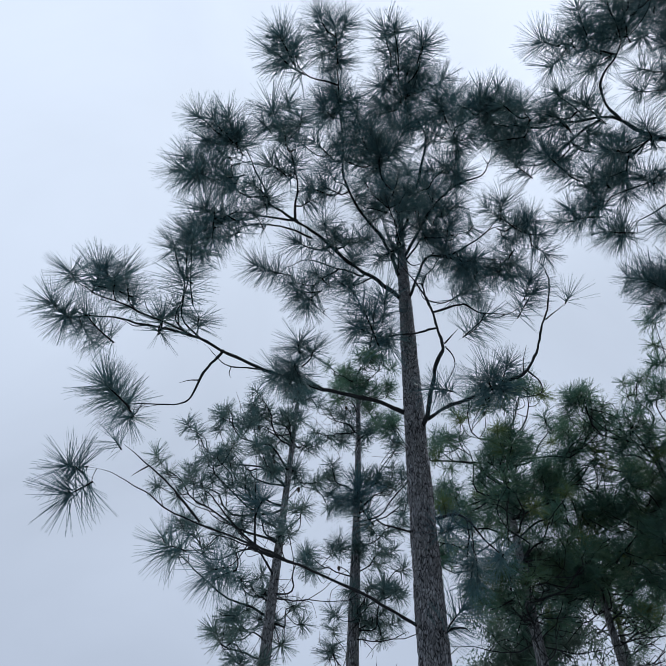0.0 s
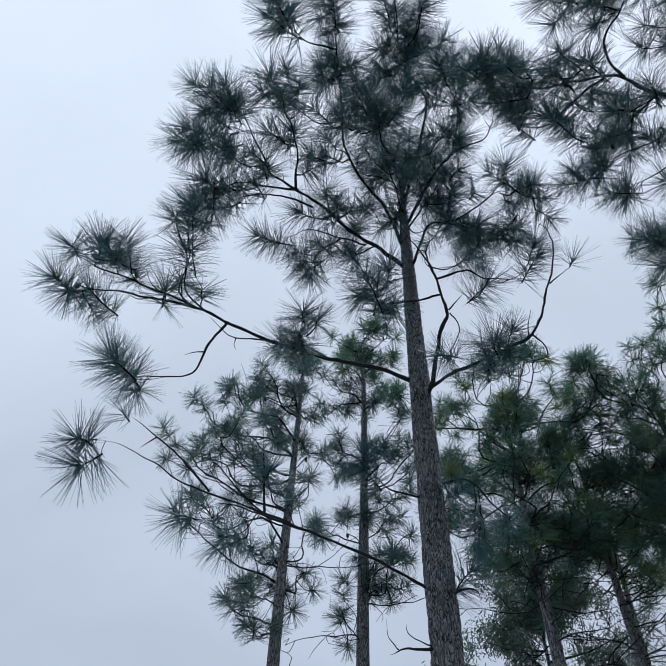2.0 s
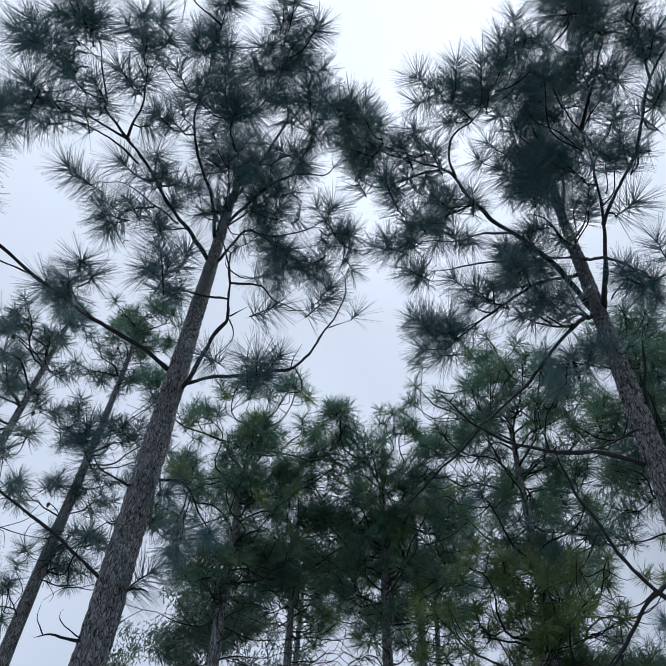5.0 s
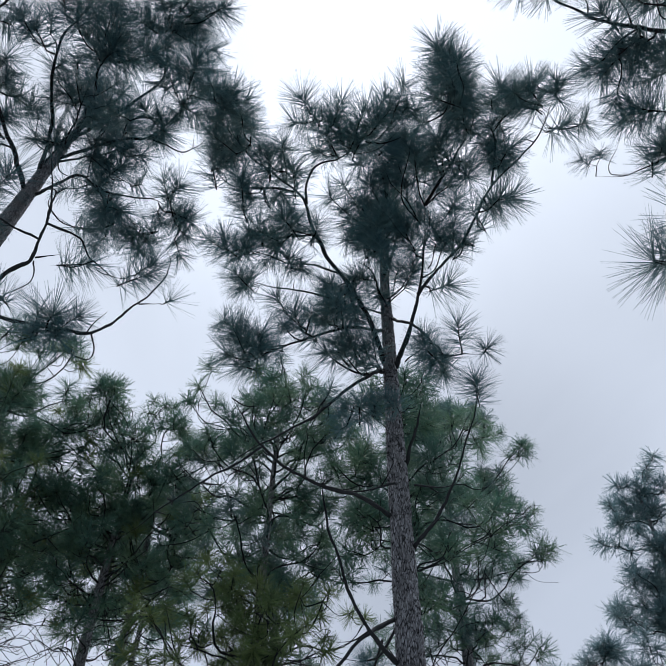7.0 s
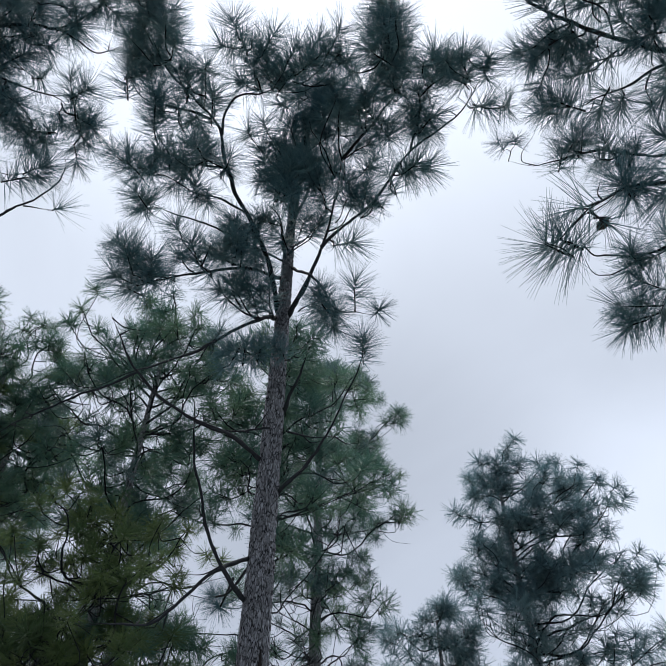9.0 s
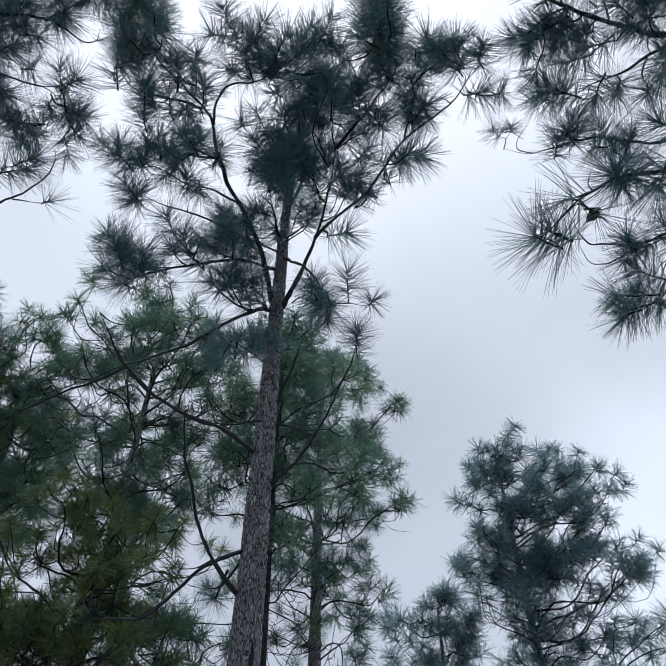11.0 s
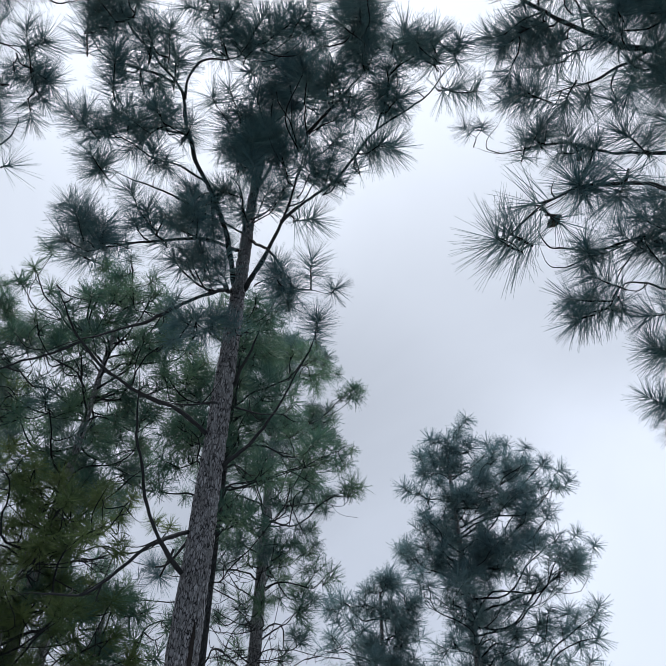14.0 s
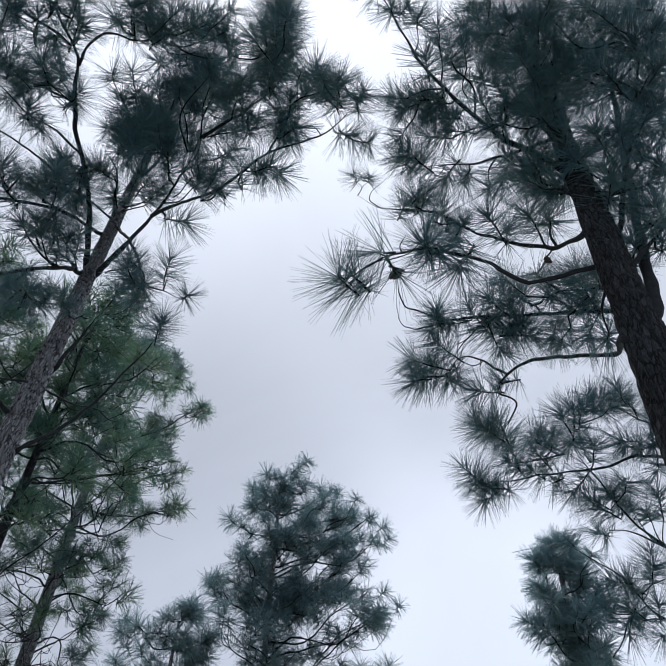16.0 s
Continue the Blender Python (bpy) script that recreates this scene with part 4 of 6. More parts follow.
limb(pine_b, 0.0245, [(-0.70, -0.95, 7.92), (-0.86, -1.30, 7.97), (-1.01, -1.55, 7.97), (-1.18, -1.74, 7.97), (-1.58, -1.86, 8.15)],
     [(-1.97, -1.92, 8.29), (-1.84, -1.84, 8.20), (-1.63, -1.70, 8.41), (-1.55, -1.88, 8.31), (-1.68, -1.98, 8.37), (-1.53, -1.77, 8.04), (-1.50, -1.62, 8.04), (-1.34, -1.91, 8.20), (-1.33, -1.69, 8.02), (-1.25, -1.74, 7.89), (-1.73, -1.68, 7.83), (-1.14, -1.52, 8.26), (-1.37, -1.91, 7.74), (-1.80, -1.91, 7.88), (-1.15, -1.32, 7.99), (-0.98, -1.63, 7.69), (-1.00, -1.45, 7.89)], size=1.10, fill=0.8)
limb(pine_b, 0.0245, [(-0.04, 0.05, 8.19), (-0.02, 0.01, 8.23), (-0.56, -0.35, 8.26), (-0.84, -0.53, 8.68), (-1.07, -0.63, 8.92)],
     [(-0.97, -0.59, 8.61), (-0.89, -0.76, 9.15), (-1.08, -0.44, 8.44), (-1.09, -0.24, 8.26), (-1.21, -0.59, 8.91), (-1.16, -0.34, 8.89), (-0.61, -0.52, 8.75), (-0.84, -0.23, 8.10), (-0.64, -0.39, 8.31), (-1.26, -0.21, 8.40), (-0.89, -0.29, 8.37), (-0.80, -0.85, 8.49), (-0.75, 0.10, 8.57), (-0.86, -0.15, 7.87)], size=1.10, fill=0.8)
limb(pine_b, 0.0209, [(-0.04, 0.05, 7.37), (-0.01, -0.00, 7.27), (-0.42, -0.49, 6.48), (-0.33, -0.58, 6.31), (-0.19, -0.64, 6.15), (-0.10, -0.82, 6.11), (-0.01, -1.01, 6.07)],
     [(-0.14, -1.09, 6.01)], size=0.94, twigs=0, fill=0)
limb(pine_b, 0.012, [(-0.12, -0.83, 6.09), (-0.19, -0.87, 6.17), (-0.24, -0.87, 6.22)],
     [(-0.51, -1.00, 6.06)], size=0.94, twigs=0, fill=0)
limb(pine_b, 0.014, [(-0.18, -0.65, 6.15), (-0.14, -0.61, 6.02), (-0.06, -0.69, 5.91), (-0.02, -0.79, 5.85)],
     [(-0.22, -0.65, 5.86), (-0.15, -0.52, 6.12), (-0.58, -0.67, 5.91), (-0.55, -0.63, 6.11), (-0.23, -0.68, 6.04), (-0.17, -0.41, 6.27)], size=0.94, twigs=1, fill=0.1)
limb(pine_b, 0.012, [(-0.24, -0.26, 6.23), (-0.26, -0.48, 6.28), (-0.31, -0.71, 6.35)],
     [], twigs=0)
limb(pine_b, 0.0209, [(-0.02, 0.03, 4.33), (0.02, -0.05, 4.38), (-0.07, -0.21, 4.42), (0.07, -0.36, 4.72), (0.12, -0.53, 5.11), (0.13, -0.69, 5.42), (0.10, -0.78, 5.62), (0.03, -0.84, 5.81)],
     [(-0.01, -0.85, 5.86), (0.03, -0.86, 5.83)], size=0.94, fill=0)
limb(pine_b, 0.0272, [(-0.03, 0.03, 5.22), (0.01, -0.04, 5.26), (-0.25, -0.32, 5.32), (-0.33, -0.46, 5.55)],
     [], twigs=0)
limb(pine_b, 0.0225, [(-0.02, 0.03, 4.77), (-0.07, 0.10, 4.71), (-0.70, -0.01, 4.52), (-1.11, 0.00, 4.36), (-1.34, 0.11, 4.41), (-1.64, 0.16, 4.48), (-1.87, 0.15, 4.58), (-2.04, 0.12, 4.67)],
     [], twigs=5, fill=0)
limb(pine_b, 0.0157, [(-1.64, 0.16, 4.48), (-1.74, 0.39, 4.33), (-1.82, 0.64, 4.21), (-1.89, 0.87, 4.07), (-1.97, 1.15, 3.92)],
     [], twigs=4, fill=0)
limb(pine_b, 0.0225, [(-0.02, 0.02, 3.46), (-0.07, 0.10, 3.48), (-0.42, 0.06, 3.53), (-0.58, 0.08, 3.65), (-0.75, 0.09, 3.86), (-0.94, 0.07, 4.09), (-1.11, 0.03, 4.33), (-1.24, -0.03, 4.52)],
     [], twigs=3, fill=0)
limb(pine_b, 0.0209, [(-0.02, 0.02, 3.91), (-0.07, 0.10, 3.81), (-0.44, 0.14, 3.56), (-0.54, 0.22, 3.39), (-0.62, 0.31, 3.26), (-0.73, 0.43, 3.14), (-0.90, 0.55, 3.10), (-1.05, 0.66, 3.04)],
     [(0.66, 0.95, 3.93), (0.80, 0.96, 3.89)], size=0.72, twigs=4, fill=0.2)
limb(pine_b, 0.0236, [(-0.04, 0.04, 7.19), (-0.07, 0.09, 7.09), (-0.82, 0.01, 6.40), (-1.02, 0.25, 6.26), (-1.21, 0.47, 6.12), (-1.37, 0.67, 5.94), (-1.34, 0.80, 5.82)],
     [(-1.86, 0.50, 5.81), (-1.72, 0.86, 6.28), (-1.76, 0.51, 5.78), (-1.76, 0.64, 5.63), (-1.60, 0.66, 5.65), (-1.46, 0.57, 5.94), (-1.66, 0.35, 5.80), (-1.29, 0.47, 6.33), (-1.46, 0.17, 6.14), (-1.13, 0.39, 6.37), (-1.38, 0.02, 6.12), (-1.55, 0.67, 6.02), (-1.25, -0.01, 6.12), (-1.27, 0.62, 6.11), (-1.30, -0.12, 6.20)], size=0.94, fill=0.1)
limb(pine_b, 0.0254, [(-0.03, 0.04, 6.56), (-0.07, 0.10, 6.46), (-0.53, -0.06, 5.95), (-0.71, 0.08, 5.72), (-0.99, 0.22, 5.27), (-1.18, 0.33, 5.03), (-1.44, 0.38, 4.74), (-1.67, 0.56, 4.43)],
     [(-0.74, -0.12, 6.14), (-0.70, -0.07, 5.94), (-0.86, -0.02, 6.18), (-0.92, 0.10, 6.15), (-0.93, 0.21, 6.09), (-0.89, 0.04, 6.03), (-0.70, -0.17, 6.28)], size=0.94, fill=0.3)
limb(pine_b, 0.014, [(-0.44, -0.07, 5.43), (-0.71, -0.06, 5.37), (-0.85, -0.06, 5.35)],
     [(-0.59, -0.13, 5.60), (-0.76, -0.08, 5.42), (-0.81, 0.06, 5.38), (-0.64, -0.03, 5.29)], size=0.82, fill=0.2)
limb(pine_b, 0.014, [(-0.30, -0.23, 5.54), (-0.37, -0.37, 5.54)],
     [(-0.55, -0.30, 5.44), (-0.62, -0.25, 5.48)], size=0.65, fill=0)
limb(pine_b, 0.0209, [(-0.04, 0.05, 7.53), (-0.07, 0.09, 7.43), (-0.70, -0.23, 7.21), (-0.95, -0.15, 7.32)],
     [(-0.94, -0.00, 6.83), (-1.02, 0.18, 7.05), (-0.86, -0.13, 7.07), (-0.81, 0.11, 6.69), (-0.46, -0.10, 7.27), (-0.71, 0.02, 6.75), (-0.44, -0.39, 7.46), (-0.27, -0.51, 7.59), (-1.08, -0.60, 6.95), (-1.01, -0.62, 7.50), (-1.17, -0.51, 7.50), (-0.72, -0.63, 7.59), (-0.93, -0.27, 7.61)], size=1.06, fill=1.9)
limb(pine_b, 0.016, [(-0.30, -0.10, 4.82), (-0.51, 0.05, 4.68), (-0.76, 0.16, 4.61)],
     [])
limb(pine_b, 0.016, [(-0.21, -0.23, 4.80), (0.00, -0.39, 4.83), (0.18, -0.59, 4.90)],
     [], twigs=3)
limb(pine_b, 0.024, [(-0.04, 0.05, 8.02), (-0.10, -0.02, 8.10), (-0.32, -0.40, 8.45), (-0.52, -0.66, 8.85), (-0.74, -0.78, 9.25)],
     [(-0.84, -0.65, 9.50), (-0.82, -1.02, 9.45), (-0.71, -1.07, 8.85), (-0.59, -0.65, 8.95), (-0.48, -1.06, 8.56), (-0.73, -0.47, 9.08), (-0.33, -0.69, 8.68), (-0.92, -0.80, 9.15), (-0.88, -1.36, 8.75)], size=1.1, fill=1.2)
limb(pine_b, 0.021, [(-0.04, 0.05, 8.10), (-0.12, 0.00, 8.20), (-0.40, -0.16, 8.55), (-0.78, -0.34, 9.00)],
     [(-0.31, -0.19, 8.67), (-0.85, -0.19, 8.69), (-1.05, -0.52, 9.35), (-0.78, -0.30, 9.12), (-0.58, -0.32, 8.80), (-0.60, -0.02, 8.52)], size=1.1, fill=1.1)
# the shade of the crown on this trunk is painted into its bark
pine_c = near_pine((3.15, -1.71), 9.3, (0.03, 0.02), 0.160, 3, "thick-stemmed pine with shade put into its dark bark, limbs reaching over the clearing", BARK_SHADED_SCORCHED)
limb(pine_c, 0.0335, [(0.02, 0.01, 6.28), (0.06, 0.09, 6.43), (0.21, 0.23, 6.99), (0.17, 0.56, 7.42), (-0.01, 0.90, 7.78), (-0.15, 1.13, 8.08), (-0.37, 1.34, 8.39), (-0.64, 1.54, 8.59), (-0.84, 1.71, 8.74)],
     [(-0.64, 1.46, 8.38), (-0.59, 1.20, 8.26), (-0.30, 1.14, 8.01), (0.11, 1.30, 7.90), (0.15, 1.17, 7.93), (0.05, 1.06, 7.74), (0.07, 1.47, 7.93), (0.19, 0.89, 7.80), (0.27, 1.13, 7.81), (0.21, 0.93, 7.45), (0.07, 1.39, 7.63), (-0.59, 1.03, 7.96), (-0.44, 0.93, 7.64), (-0.82, 1.66, 8.54)], fill=0.3)
limb(pine_c, 0.0227, [(0.02, 0.01, 6.82), (0.05, 0.09, 6.87), (0.44, 0.55, 7.28), (0.57, 0.80, 7.47), (0.70, 1.17, 7.66)],
     [(0.45, 1.39, 7.46), (0.37, 1.31, 7.40), (0.57, 1.24, 7.63), (0.81, 1.43, 7.97), (0.79, 0.75, 7.48), (0.62, 0.42, 7.16), (0.80, 0.51, 7.31), (0.71, 0.93, 7.43)], fill=0.2)
limb(pine_c, 0.0245, [(0.02, 0.01, 6.84), (0.06, 0.08, 6.99), (0.01, 0.23, 7.67), (-0.18, 0.46, 8.24), (-0.33, 0.64, 8.64)],
     [(-0.29, 0.75, 8.78), (-0.20, 0.70, 8.33), (-0.22, 0.64, 7.67), (-0.31, 0.43, 8.21), (-0.23, 0.34, 7.89), (-0.06, 0.43, 7.64), (0.03, 0.14, 7.71), (-0.54, 0.62, 8.51), (-0.44, 0.35, 8.63), (-0.06, 0.80, 8.05), (-0.33, 0.48, 8.50)], size=1.15, fill=0.8)
limb(pine_c, 0.02675, [(0.02, 0.01, 6.75), (-0.02, -0.05, 6.90), (0.02, -0.10, 7.93), (-0.23, -0.09, 8.59), (-0.55, -0.09, 9.12)],
     [(-0.17, 0.04, 8.52), (-0.15, -0.09, 8.03), (-0.36, -0.25, 8.42), (-0.43, 0.08, 8.73), (-0.52, -0.15, 8.69), (-0.12, -0.17, 7.62), (0.00, 0.08, 7.37), (-0.58, 0.14, 9.05), (-0.59, -0.32, 9.23), (-0.28, -0.26, 8.00), (-0.10, 0.09, 7.88)], size=1.15, fill=0.8)
limb(pine_c, 0.0515, [(0.01, 0.01, 4.49), (-0.04, -0.09, 4.64), (0.10, -0.30, 5.53), (0.06, -0.43, 6.52), (-0.10, -0.56, 7.62), (-0.40, -0.59, 8.73), (-0.65, -0.57, 9.25)],
     [(-0.23, -0.61, 8.27), (-0.28, -0.82, 8.55), (-0.48, -0.49, 8.73), (-0.16, -0.93, 8.21), (-0.21, -0.61, 7.35), (-0.03, -0.42, 7.61), (-0.45, -0.96, 8.05), (-0.49, -0.85, 9.17), (-0.23, -0.40, 7.89), (-0.39, -1.15, 8.92), (-0.36, -0.77, 7.16)], size=1.15, fill=0.8)
limb(pine_c, 0.02675, [(0.02, 0.01, 5.59), (-0.03, -0.07, 5.73), (-0.06, -0.63, 6.51), (-0.17, -0.89, 6.93)],
     [(-0.08, -0.47, 6.41), (-0.20, -0.40, 5.84), (-0.17, -0.70, 6.64), (-0.10, -0.26, 5.89), (-0.14, -0.78, 7.23), (-0.21, -0.10, 5.84), (-0.08, -0.39, 6.62)])
limb(pine_c, 0.0245, [(0.02, 0.01, 5.38), (0.06, 0.10, 5.53), (0.60, 0.14, 6.10), (0.83, 0.41, 6.51), (0.94, 0.67, 6.80), (0.97, 0.94, 7.12), (0.99, 1.14, 7.29), (1.11, 1.58, 7.53), (1.04, 1.84, 7.68)],
     [(0.97, 1.22, 7.46), (1.01, 1.33, 7.45), (0.83, 0.98, 7.16), (0.62, 0.61, 6.61), (0.92, 0.74, 6.99), (0.86, 0.36, 6.81), (0.46, 0.32, 6.42), (0.56, 0.11, 6.50), (0.89, 1.11, 6.96)], fill=0.2)
limb(pine_c, 0.01, [(1.11, 1.58, 7.53), (1.06, 1.71, 7.62), (0.95, 1.66, 7.67), (0.80, 1.48, 7.72)],
     [], twigs=0)
limb(pine_c, 0.008, [(1.04, 1.84, 7.68), (0.97, 1.79, 7.73), (0.90, 1.88, 7.77)],
     [(0.85, 1.88, 7.80), (0.87, 1.69, 7.79)], size=0.65, twigs=0, fill=0)
limb(pine_c, 0.0218, [(0.02, 0.01, 5.17), (0.06, 0.10, 5.16), (0.14, 0.55, 5.14), (-0.11, 0.85, 5.02), (-0.27, 1.11, 4.95), (-0.36, 1.28, 4.89), (-0.42, 1.54, 4.69), (-0.38, 1.72, 4.58)],
     [(-0.40, 1.28, 4.84), (-0.31, 1.17, 4.87), (-0.21, 1.06, 4.86)], size=1, fill=0)
limb(pine_c, 0.01, [(-0.42, 1.54, 4.69), (-0.38, 1.72, 4.58), (-0.40, 1.79, 4.57)],
     [(-0.40, 1.80, 4.57), (-0.38, 1.72, 4.60)], size=1.15, twigs=0, fill=0, kinds=TUFTS_FAN)
limb(pine_c, 0.01, [(-0.43, 1.51, 4.69), (-0.44, 1.57, 4.71)],
     [(-0.47, 1.57, 4.70), (-0.32, 1.44, 4.67)], twigs=0, fill=0, kinds=TUFTS_SPARSE)
limb(pine_c, 0.01, [(-0.42, 1.53, 4.69), (-0.34, 1.45, 4.67), (-0.31, 1.39, 4.67)],
     [(-0.40, 1.28, 4.92)], twigs=0, fill=0, kinds=TUFTS_SPARSE)
limb(pine_c, 0.0245, [(0.01, 0.01, 4.42), (0.07, 0.10, 4.57), (0.80, -0.28, 5.51), (1.23, 0.07, 5.95), (1.58, 0.55, 6.31), (1.76, 0.94, 6.48), (1.76, 1.21, 6.59), (1.74, 1.34, 6.65), (1.60, 1.41, 6.78), (1.42, 1.46, 6.93)],
     [(1.67, 1.03, 6.52), (1.51, 0.75, 6.39), (1.88, 1.11, 6.42), (1.74, 0.91, 6.37), (1.35, 0.57, 6.33), (1.36, 0.39, 6.22), (1.05, 0.49, 6.29), (1.41, 0.27, 6.46), (0.92, 0.22, 6.18), (1.20, -0.01, 6.39), (0.86, -0.02, 5.97)], fill=0.3)
limb(pine_c, 0.014, [(1.76, 0.94, 6.47), (1.89, 1.22, 6.46), (1.86, 1.40, 6.55), (1.67, 1.44, 6.72)],
     [], twigs=0)
limb(pine_c, 0.0263, [(0.01, 0.01, 4.33), (0.07, 0.11, 4.48), (1.03, -0.27, 5.28), (1.48, -0.03, 5.67), (1.77, 0.19, 5.88), (2.04, 0.38, 5.94), (2.23, 0.45, 5.89), (2.27, 0.28, 5.80), (2.42, 0.36, 5.64), (2.48, 0.49, 5.58)],
     [(2.58, 0.61, 5.73), (2.34, 0.70, 5.66), (2.37, 0.56, 5.55), (2.20, 0.66, 5.89), (2.28, 0.48, 5.61), (2.14, 0.42, 5.95)], fill=0.1)
limb(pine_c, 0.018, [(2.02, 0.38, 5.96), (2.03, 0.57, 6.14), (2.07, 0.79, 6.22), (2.23, 0.98, 6.14)],
     [(2.45, 1.21, 6.41), (1.99, 1.31, 6.14), (2.29, 0.90, 6.11), (2.21, 1.23, 6.07), (2.15, 1.29, 5.97), (2.31, 0.81, 6.11), (1.78, 1.08, 6.20), (2.15, 1.11, 6.26)], fill=0.1)
limb(pine_c, 0.016, [(1.58, 0.55, 6.31), (1.80, 0.70, 6.27), (2.06, 0.90, 6.17)],
     [(1.65, 0.56, 6.18), (1.78, 0.33, 6.30), (1.35, 0.22, 5.81), (1.62, 0.48, 5.87), (1.36, 0.30, 5.98)], fill=0.3)
limb(pine_c, 0.0209, [(0.02, 0.01, 4.77), (0.07, 0.10, 4.92), (0.69, -0.13, 5.67), (0.95, 0.04, 5.92), (1.26, 0.18, 6.10)],
     [(0.71, -0.01, 5.86), (1.08, 0.07, 5.68), (0.39, -0.03, 5.52), (0.90, -0.11, 5.70), (1.05, 0.12, 5.98), (0.61, -0.05, 5.01), (1.06, -0.09, 5.46), (1.33, 0.09, 5.74)], fill=0.4)
limb(pine_c, 0.0245, [(0.02, 0.01, 6.47), (-0.20, 0.11, 6.95), (-0.45, 0.25, 7.32), (-0.66, 0.35, 7.64)],
     [(-0.34, 0.19, 6.81), (-0.48, 0.32, 7.01), (-0.46, 0.12, 6.96), (-0.58, 0.22, 7.26), (-0.58, 0.38, 7.40), (-0.68, 0.13, 7.28), (-0.73, 0.30, 7.55), (-0.73, 0.46, 7.69), (-0.25, 0.08, 6.62), (-0.23, 0.37, 6.91), (-0.56, -0.01, 7.19), (-0.79, 0.17, 7.54)], size=1.15, fill=0.8)
limb(pine_c, 0.029, [(0.02, 0.01, 5.24), (-0.03, -0.07, 5.39), (-0.15, -0.36, 6.30), (-0.49, -0.50, 6.89), (-0.82, -0.64, 7.43)],
     [(-0.39, -0.20, 6.25), (-0.38, -0.45, 6.39), (-0.49, -0.26, 6.75), (-0.59, -0.57, 6.79), (-0.68, -0.44, 7.11), (-0.71, -0.27, 7.40), (-0.77, -0.66, 7.17), (-0.52, -0.12, 7.03), (-0.82, -0.56, 7.45), (-0.33, -0.08, 6.38), (-0.46, -0.58, 6.49), (-0.21, -0.10, 6.07), (-0.74, -0.09, 7.57)], size=1.15, fill=0.8)
limb(pine_c, 0.0245, [(0.02, 0.01, 4.91), (-0.04, -0.08, 5.03), (-0.14, -0.38, 5.40), (-0.28, -0.54, 5.80)],
     [(-0.22, -0.30, 5.49), (-0.10, -0.32, 5.27), (-0.10, -0.24, 5.57), (-0.27, -0.44, 5.84), (-0.00, -0.16, 5.40), (-0.36, -0.39, 6.04)])
limb(pine_c, 0.0227, [(0.02, 0.01, 5.88), (0.06, 0.09, 6.03), (0.30, 0.12, 6.64), (0.23, 0.33, 6.86), (0.10, 0.52, 7.20)],
     [(0.11, 0.49, 6.76), (0.16, 0.40, 6.50), (0.10, 0.20, 6.59), (0.22, -0.04, 6.98), (-0.28, 0.71, 7.06), (0.08, 0.58, 7.31), (0.18, 0.03, 6.40), (0.05, 0.25, 6.91), (0.23, 0.18, 6.40)], fill=1)
pine_d = near_pine((7.00, -3.60), 8.6, (0.00, 0.00), 0.140, 4, "bluish green pine close behind a thick dark trunk")
limb(pine_d, 0.0245, [(0.00, 0.00, 6.33), (0.03, 0.06, 6.26), (-0.48, 0.71, 5.93), (-0.45, 1.19, 5.78), (-0.49, 1.66, 5.69), (-0.46, 2.12, 5.62), (-0.44, 2.34, 5.65)],
     [(-0.60, 2.47, 5.48), (-0.65, 2.63, 5.66), (-0.57, 2.31, 5.45), (-0.44, 2.52, 5.69), (-0.47, 1.88, 5.76), (-0.47, 1.68, 5.58), (-0.39, 1.46, 5.52)], fill=0.2)
limb(pine_d, 0.0245, [(0.00, 0.00, 4.91), (0.04, 0.08, 4.93), (-0.14, 0.57, 5.06), (-0.27, 0.91, 5.32), (-0.49, 1.22, 5.67), (-0.65, 1.45, 6.00)],
     [(-1.11, 1.47, 6.10), (-1.14, 1.62, 6.00), (-1.05, 1.22, 6.19), (-0.43, 1.55, 6.28), (-0.57, 1.44, 6.00), (-0.60, 1.17, 5.99), (-0.49, 1.71, 6.23), (-0.38, 1.33, 5.48), (-0.33, 1.07, 5.61), (-0.50, 0.88, 5.62), (-0.35, 1.25, 5.39)])
limb(pine_d, 0.0209, [(-0.56, 1.50, 5.90), (-0.50, 1.86, 5.85), (-0.48, 2.10, 5.83)],
     [(-0.51, 1.81, 6.19), (-0.67, 2.11, 5.93), (-0.68, 2.15, 5.75), (-0.66, 1.84, 5.88)], fill=0.2)
limb(pine_d, 0.0245, [(-0.77, 0.02, 6.38), (-0.60, 0.42, 6.27), (-0.68, 0.85, 6.45), (-0.83, 1.09, 6.58)],
     [(-0.92, 0.86, 6.63), (-0.92, 0.80, 6.32), (-0.81, 1.01, 6.47), (-0.72, 0.57, 6.30), (-0.71, 0.59, 5.91), (-0.61, 0.89, 6.03), (-0.88, 1.21, 6.47), (-0.48, 0.68, 6.01), (-0.77, 0.40, 6.63), (-0.52, 0.56, 5.71)], fill=0.6)
limb(pine_d, 0.018, [(-0.13, 0.57, 5.04), (-0.16, 0.91, 5.21), (-0.12, 1.16, 5.22)],
     [(-0.03, 1.18, 5.25), (-0.14, 0.65, 5.48), (-0.69, 0.71, 5.35), (-0.07, 0.79, 5.56)], fill=0.3)
limb(pine_d, 0.0209, [(0.23, 0.33, 4.28), (0.19, 0.76, 4.51), (0.05, 0.98, 4.75), (-0.04, 1.30, 4.93), (-0.14, 1.67, 5.10)],
     [(-0.16, 1.59, 5.11), (0.03, 1.01, 4.78), (-0.06, 1.00, 4.61), (-0.36, 0.84, 4.73), (0.11, 1.13, 4.77), (0.42, 0.86, 4.55), (0.05, 0.74, 4.53), (-0.13, 0.73, 5.03), (0.35, 1.17, 4.56), (0.32, 0.70, 4.31), (0.46, 0.98, 4.35)], fill=0.3)
